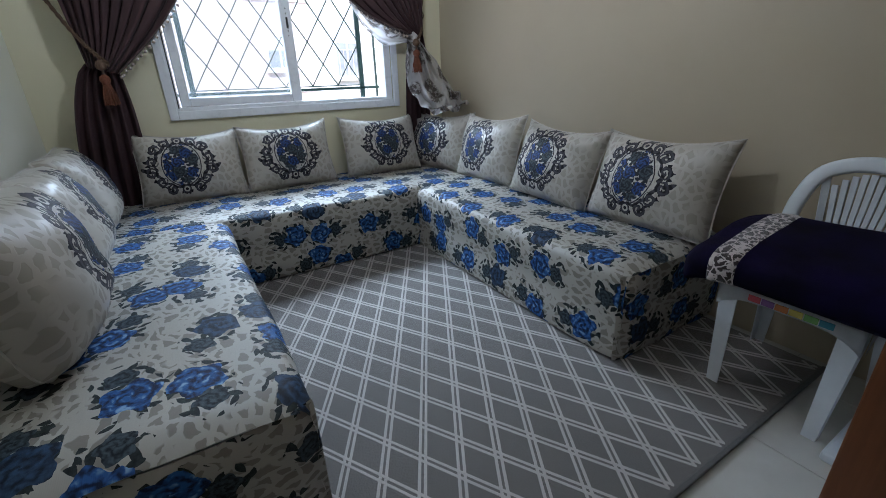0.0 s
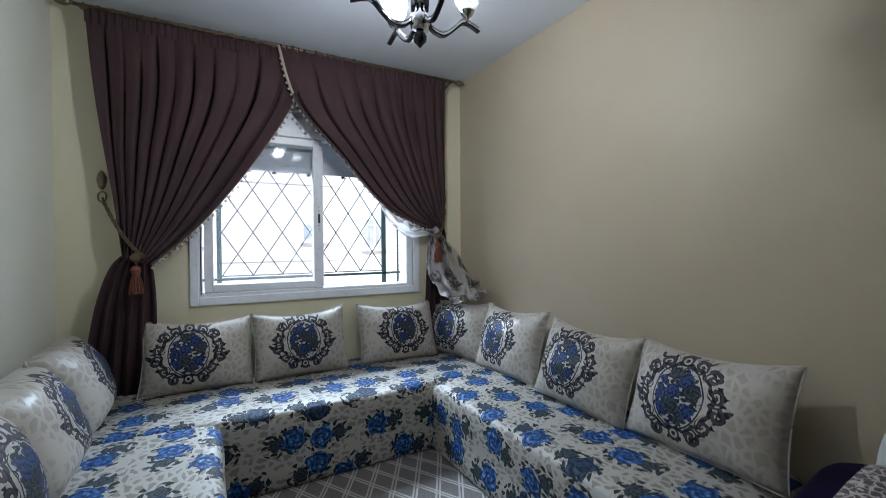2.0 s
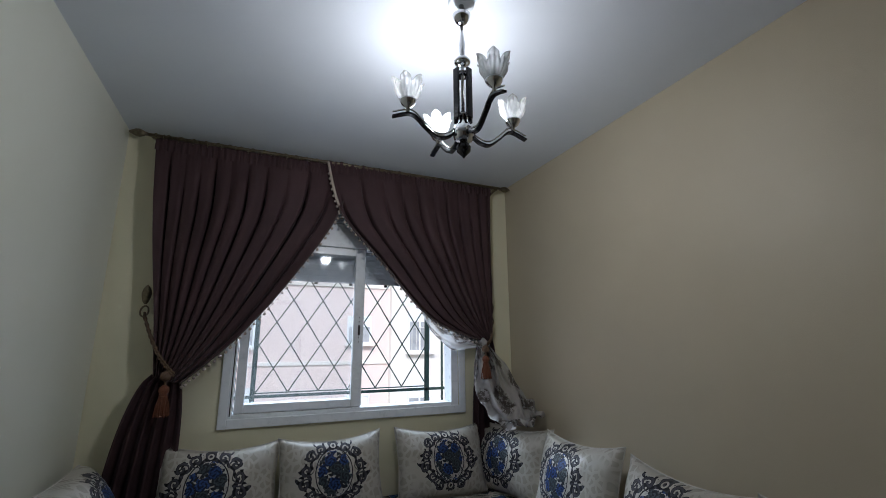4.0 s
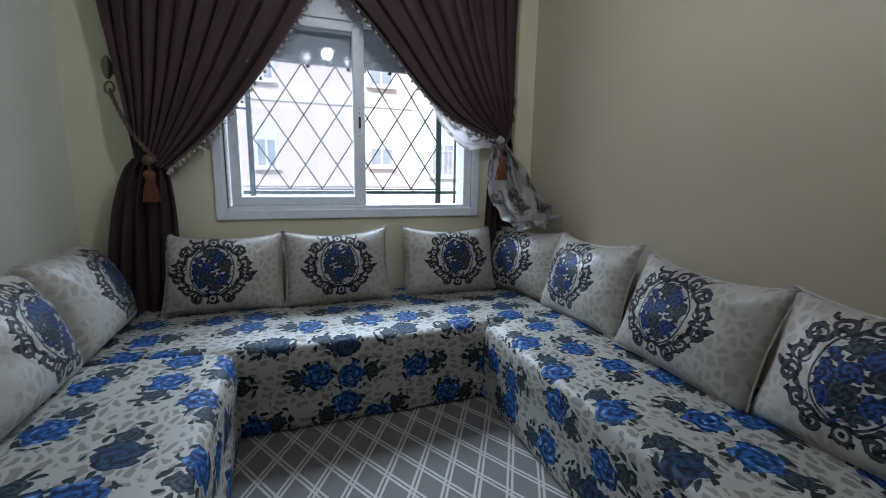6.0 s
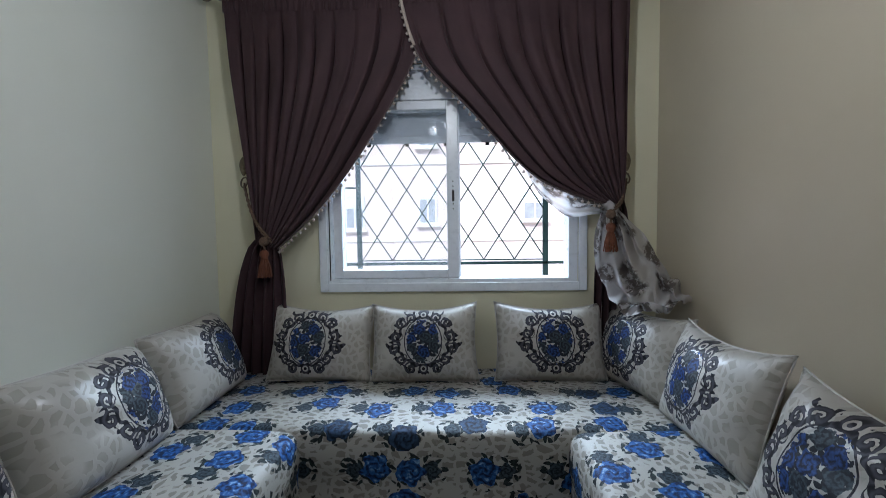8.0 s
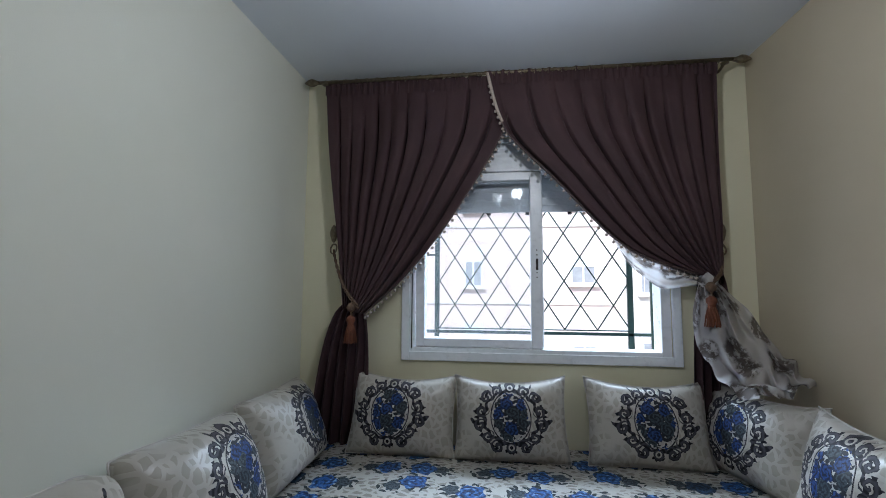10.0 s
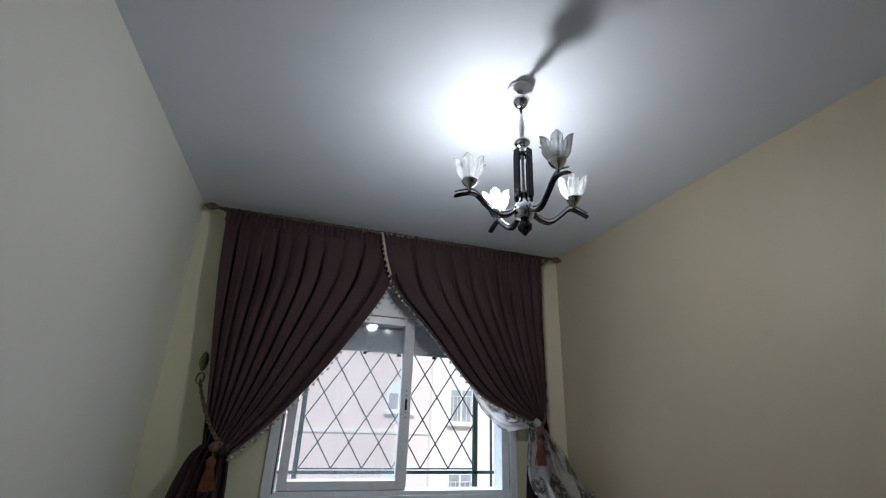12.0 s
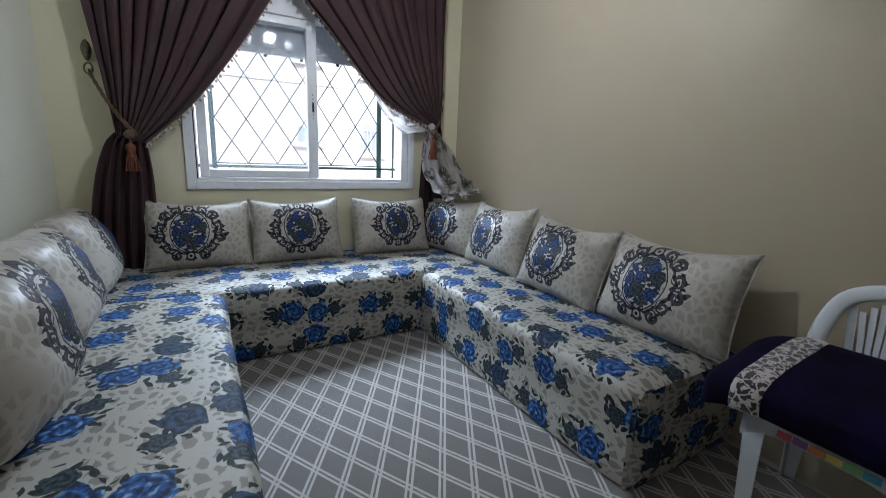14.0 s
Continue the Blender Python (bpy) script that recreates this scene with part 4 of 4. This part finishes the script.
for k in range(4):
    q = radians(20 + 90 * k)
    bm = box(-0.013, 0.013, -0.005, 0.005, -0.518, -0.311, 0.003)
    bmesh.ops.transform(bm, matrix=pose(0.034 * math.cos(q), 0.034 * math.sin(q), 0, 0, 0, math.degrees(q) + 90), verts=bm.verts)
    part("upright", bm, DARKWOOD, lamp, "dark lacquered slat")
for z in (-0.327, -0.501):
    part("collar", lathe([(0.028, z), (0.030, z + .003), (0.028, z + .006)], 20), CHROME, lamp, smooth=True)

ARMS = ((94, True), (176, False), (-2, False), (273, False))
for deg, lit in ARMS:
    q = radians(deg)
    line = [(0.030, -0.567), (0.062, -0.594), (0.105, -0.600), (0.150, -0.567), (0.185, -0.534), (0.215, -0.529), (0.268, -0.548)]
    fine = [curve_at([(r * math.cos(q), r * math.sin(q), z) for r, z in line], k / 24) for k in range(25)]
    bm = bmesh.new()
    side = Vector((-math.sin(q), math.cos(q), 0))
    rows = []
    for i, p in enumerate(fine):
        d = (fine[min(i + 1, 24)] - fine[max(i - 1, 0)]).normalized()
        up = side.cross(d).normalized() * (-1 if side.cross(d).z < 0 else 1)
        rows.append([bm.verts.new(p + side * a + up * b) for a, b in ((-0.0095, -0.0035), (0.0095, -0.0035), (0.0095, 0.0035), (-0.0095, 0.0035))])
    for a, b in zip(rows, rows[1:]):
        for k in range(4):
            bm.faces.new((a[k], a[(k + 1) % 4], b[(k + 1) % 4], b[k]))
    bm.faces.new(rows[0])
    bm.faces.new(rows[-1][::-1])
    bmesh.ops.recalc_face_normals(bm, faces=bm.faces[:])
    arm = part("arm", bm, DARKWOOD, lamp, "dark lacquered curved arm")
    part("rail", tube([p + Vector((0, 0, 0.019)) for p in fine[1:]], 0.0034, 7), CHROME, arm, "thin chrome rail", True)
    ex, ey = 0.213 * math.cos(q), 0.213 * math.sin(q)
    part("cup", lathe([(0.006, -0.530), (0.008, -0.504), (0.022, -0.493), (0.031, -0.477), (0.030, -0.473)], 18, None, (ex, ey, 0)), CHROME, arm, smooth=True)

    def petal(u, v, ex=ex, ey=ey):
        a = 2 * math.pi * u
        lobe = abs(math.cos(3 * a))
        z = -0.478 + v * (0.056 + 0.027 * lobe ** 0.8)
        r = 0.022 + 0.031 * math.sin(min(1.0, v * 1.15) * 1.75) - 0.006 * v * v + 0.016 * max(0, v - 0.8) * 5 * lobe
        r *= 1 - 0.07 * (1 - lobe) + 0.045 * math.cos(18 * a)
        return Vector((ex + r * math.cos(a), ey + r * math.sin(a), z))

    glass = part("shade", sheet(72, 16, petal, None, 0.003), LITGLASS if lit else CRYSTAL, arm, "lit tulip glass shade" if lit else "clear tulip glass shade", True)
    glass.visible_shadow = False
    if not lit:
        part("lamp_tube", lathe([(0.011, -0.480), (0.011, -0.431), (0.004, -0.423)], 12, None, (ex, ey, 0)), PLASTIC, arm, "unlit bulb", True)

# ---- plastic chair with a folded blanket ----
chair = thing("plastic_chair", "white moulded plastic chair with a slatted back", "chair")
chair.matrix_world = pose(2.445, -2.950, 0, 0, 0, -90)
# local: x across, front towards -y, back towards +y
part("seat", sheet(16, 14, lambda u, v: Vector(((u - .5) * (0.43 - 0.03 * v), -0.21 + 0.41 * v, 0.435 - 0.012 * math.sin(math.pi * u) * math.sin(math.pi * v) - 0.012 * v)), None, 0.005), PLASTIC, chair)


def leg(x0, y0, x1, y1, zt, flip):
    bm = bmesh.new()
    n = 12
    rows = []
    for k in range(n + 1):
        f = k / n
        w, d = 0.062 - 0.022 * f, 0.058 - 0.024 * f
        cx, cy, z = x0 + (x1 - x0) * f, y0 + (y1 - y0) * f, zt * (1 - f)
        sx, sy = flip
        rows.append([bm.verts.new(p) for p in ((cx + sx * w, cy, z), (cx, cy, z), (cx, cy + sy * d, z), (cx + sx * 0.005, cy + sy * d, z), (cx + sx * 0.006, cy + sy * 0.006, z), (cx + sx * w, cy + sy * 0.005, z))])
    for a, b in zip(rows, rows[1:]):
        for k in range(6):
            bm.faces.new((a[k], a[(k + 1) % 6], b[(k + 1) % 6], b[k]))
    bm.faces.new(rows[0])
    bm.faces.new(rows[-1][::-1])
    bmesh.ops.recalc_face_normals(bm, faces=bm.faces[:])
    part("leg", bm, PLASTIC, chair)


leg(-0.205, -0.205, -0.182, -0.195, 0.43, (1, 1))
leg(0.205, -0.205, 0.182, -0.215, 0.43, (-1, 1))
leg(-0.20, 0.19, -0.215, 0.255, 0.43, (1, -1))
leg(0.20, 0.19, 0.215, 0.255, 0.43, (-1, -1))


def apron(u, v):
    arch = 0.050 * (1 - (2 * abs(u - .5)) ** 4)
    z = 0.437 - v * (0.090 - arch)
    return Vector(((u - .5) * 0.41, -0.212 - 0.006 * math.sin(math.pi * u), z))


ap = part("apron", sheet(24, 4, apron, None, 0.005), PLASTIC, chair)
for k, n in enumerate(("red", "purple", "orange", "yellow", "green", "teal")):
    x = -0.105 + 0.040 * k
    part("sticker", box(x, x + 0.037, -0.2225, -0.2205, 0.404, 0.426), STICK[n], ap, "%s square of a printed label" % n)
for s in (-1, 1):
    part("side_apron", sheet(16, 4, lambda u, v, s=s: Vector((s * (0.212 - 0.01 * u), -0.2 + 0.4 * u, 0.432 - v * (0.085 - 0.05 * (1 - (2 * abs(u - .5)) ** 4)))), None, 0.005), PLASTIC, chair)


def back_arch(s):
    """The arched outer frame of the backrest: s in 0..1."""
    return curve_at([(-0.190, 0.165, 0.42), (-0.195, 0.190, 0.55), (-0.186, 0.215, 0.675), (-0.135, 0.238, 0.785), (0.0, 0.248, 0.825), (0.135, 0.238, 0.785), (0.186, 0.215, 0.675), (0.195, 0.190, 0.55), (0.190, 0.165, 0.42)], s)


rows, bm = [], bmesh.new()
for k in range(49):
    p, d = back_arch(k / 48), (back_arch(min(1, k / 48 + .01)) - back_arch(max(0, k / 48 - .01))).normalized()
    n = d.cross(Vector((0, -0.97, 0.22))).normalized()
    wv = 0.027
    rows.append([bm.verts.new(p + n * a + Vector((0, b, 0))) for a, b in ((-wv, 0.004), (-wv, -0.004), (-wv * .6, -0.010), (wv * .6, -0.010), (wv, -0.004), (wv, 0.004))])
for a, b in zip(rows, rows[1:]):
    for k in range(6):
        bm.faces.new((a[k], a[(k + 1) % 6], b[(k + 1) % 6], b[k]))
bmesh.ops.recalc_face_normals(bm, faces=bm.faces[:])
part("back_arch", bm, PLASTIC, chair, smooth=True)
for k in range(9):
    f = (k - 4) / 4
    a = Vector((0.060 * f, 0.185, 0.435))
    b = Vector((0.095 * f, 0.240 - 0.012 * f * f, 0.792 - 0.050 * f * f))
    bm = bmesh.new()
    rows = []
    for q in range(9):
        p = a.lerp(b, q / 8) + Vector((0, 0.012 * math.sin(math.pi * q / 8), 0))
        w = 0.0060 + 0.003 * q / 8
        rows.append([bm.verts.new(p + Vector((s * w, o, 0))) for s, o in ((-1, -0.005), (1, -0.005), (1, 0.004), (-1, 0.004))])
    for c, d in zip(rows, rows[1:]):
        for j in range(4):
            bm.faces.new((c[j], c[(j + 1) % 4], d[(j + 1) % 4], d[j]))
    bmesh.ops.recalc_face_normals(bm, faces=bm.faces[:])
    part("back_slat", bm, PLASTIC, chair)
part("back_panel", sheet(6, 14, lambda u, v: Vector(((-0.115 - 0.025 * u) * (0.66 + 0.34 * v), 0.19 + 0.05 * v, 0.435 + 0.335 * v - 0.02 * u)), None, 0.006), PLASTIC, chair)
part("back_panel", sheet(6, 14, lambda u, v: Vector(((0.115 + 0.025 * u) * (0.66 + 0.34 * v), 0.19 + 0.05 * v, 0.435 + 0.335 * v - 0.02 * u)), None, 0.006), PLASTIC, chair)

# folded blanket: a rolled-edge slab, longer than the seat
blanket = thing("blanket", "folded navy velvet blanket with spotted plush borders", "blanket")
blanket.matrix_world = pose(2.39, -3.000, 0.442, 0, 0, -90)


def fold_loop(s, x):
    """Cross-section of the folded stack at length x; s runs round it."""
    a = 2 * math.pi * s
    ca, sa = math.cos(a), math.sin(a)
    d, h = 0.235, 0.086
    y = d * math.copysign(abs(ca) ** 0.45, ca)
    z = h + h * math.copysign(abs(sa) ** 0.5, sa)
    hang = max(0, (-x - 0.20) / 0.18) ** 2 * 0.06 + max(0, (x - 0.28) / 0.2) ** 2 * 0.05
    z += 0.035 * (y / d) * (z / (2 * h))
    z += 0.010 * noise.noise(Vector((x * 6, y * 6, 1.0))) * (z > 0.05) + 0.008 * math.sin(x * 9) * (z > 0.1) - hang * (1 if z > 0.02 else 0.8)
    return Vector((x, y * (1 + 0.03 * noise.noise(Vector((x * 5, 3, z * 9)))) , z))


def span(name, x0, x1, grow, material, label):
    n = max(6, int((x1 - x0) / 0.015))

    def place(u, v):
        x = x0 + (x1 - x0) * u
        p = fold_loop(v, x)
        e = min(u, 1 - u) * (x1 - x0)
        k = 1 + grow - 0.10 * max(0, 1 - e / 0.025) ** 2
        return Vector((x, p.y * k, 0.086 + (p.z - 0.086) * k + 0.002))
    bm = sheet(n, 40, place)
    bmesh.ops.remove_doubles(bm, verts=bm.verts, dist=0.0005)
    bmesh.ops.holes_fill(bm, edges=[e for e in bm.edges if e.is_boundary], sides=0)
    bmesh.ops.recalc_face_normals(bm, faces=bm.faces[:])
    return part(name, bm, material, blanket, label, True)


span("body", -0.365, 0.46, 0.0, VELVET, "navy velvet folds")
span("border", -0.285, -0.175, 0.035, LEOPARD, "spotted plush border")
span("border", 0.345, 0.43, 0.035, LEOPARD, "spotted plush border")

# white plastic storage unit beside the chair
unit = thing("plastic_cabinet", "small white plastic storage unit with a rounded lid", "storage unit", (0.07, -0.03, 0.0))
part("base", box(2.09, 2.46, -3.56, -3.135, 0.0, 0.035, 0.008), PLASTIC, unit)
part("body", box(2.12, 2.44, -3.54, -3.165, 0.035, 0.29, 0.012), PLASTIC, unit)
bm = tube([(2.118, -3.235, 0.305), (2.44, -3.235, 0.305)], 0.07, 20)
part("lid", bm, PLASTIC, unit, "rounded lid", True)
part("lid_top", box(2.118, 2.44, -3.54, -3.235, 0.29, 0.372, 0.02), PLASTIC, unit)
bm = tube([(2.114, -3.235, 0.300), (2.120, -3.235, 0.300)], 0.008, 10)
part("hinge_pin", bm, BLACK, unit, "dark hinge pin")

# ---- outside ----
structure("ground", box(-60, 60, 0.6, 80, -6.3, -6.0), SLAB, "grey street below", "ground")
FY = 12.0
house = thing("apartment_building", "pale pink rendered apartment building with barred windows", "building")
part("wall", box(-18, 5.2, FY, FY + 6, -6, 13), FACADE, house, "pale pink wall")
part("wall", box(5.2, 22, FY - 0.3, FY + 6, -6, 13), FACADE2, house, "pale cream wall")
part("roof", box(-18.3, 22.3, FY - 0.6, FY + 6.2, 13, 13.3, 0.02), SLAB, house)
for zz in (-4.35, -1.73, 0.89, 3.51, 6.13):
    part("string_course", box(-18, 5.19, FY - 0.05, FY + 0.01, zz - 0.12, zz, 0.01), FACADE2, house)


def facade_window(x, z, w, h, y, bars):
    win = part("window", box(x, x + w, y - 0.02, y + 0.01, z, z + h), DARKPANE, house, "dim glazed window")
    part("window_frame", ring_frame(x - 0.05, x + w + 0.05, z - 0.05, z + h + 0.05, y - 0.05, y - 0.015, 0.07, 0.07, 0.07, 0.07), PVC, win)
    part("mullion", box(x + w / 2 - 0.03, x + w / 2 + 0.03, y - 0.045, y - 0.021, z + 0.02, z + h - 0.02), PVC, win)
    part("sill", box(x - 0.12, x + w + 0.12, y - 0.16, y, z - 0.13, z - 0.052, 0.01), FACADE2, win)
    part("half_shutter", box(x + 0.02, x + w - 0.02, y - 0.035, y - 0.022, z + h * 0.62, z + h - 0.02), PVC, win, "half-lowered white shutter")
    if bars:
        bm = bmesh.new()
        for k in range(5):
            xx = x + w * (k + 0.5) / 5
            tube([(xx, y - 0.1, z - 0.05), (xx, y - 0.1, z + h * 0.5)], 0.012, 5, bm)
        tube([(x, y - 0.1, z + h * 0.5), (x + w, y - 0.1, z + h * 0.5)], 0.014, 5, bm)
        part("guard", bm, CAULK, win, "white window guard")


for k in range(-2, 4):
    zz = 2.62 * k
    for xx, z0, w, h in ((-6.9, 1.25, 0.6, 1.1), (-4.4, 1.4, 0.55, 1.3), (-2.35, 1.25, 0.6, 1.1), (0.2, 1.4, 0.55, 1.3), (3.75, 1.5, 0.75, 0.85)):
        facade_window(xx, z0 + zz, w, h, FY, False)
    for xx in (5.85, 8.9, 12.0):
        facade_window(xx, 1.2 + zz, 0.8, 1.65, FY - 0.3, True)

# ---- floor tiles ----
TS = 0.45
mesh = None
for i in range(7):
    for j in range(13):
        x0, y0 = -0.16 + i * TS, HALL + j * TS
        if mesh is None:
            t0 = finish(box(0.0015, TS - 0.0015, 0.0015, TS - 0.0015, -0.012, 0.0, 0.001, 1), "tile", TILE, floor)
            mesh = t0.data
            t0.location = (x0, y0, 0)
        else:
            t0 = new("tile", mesh)
            t0.parent = floor
            t0.location = (x0, y0, 0)
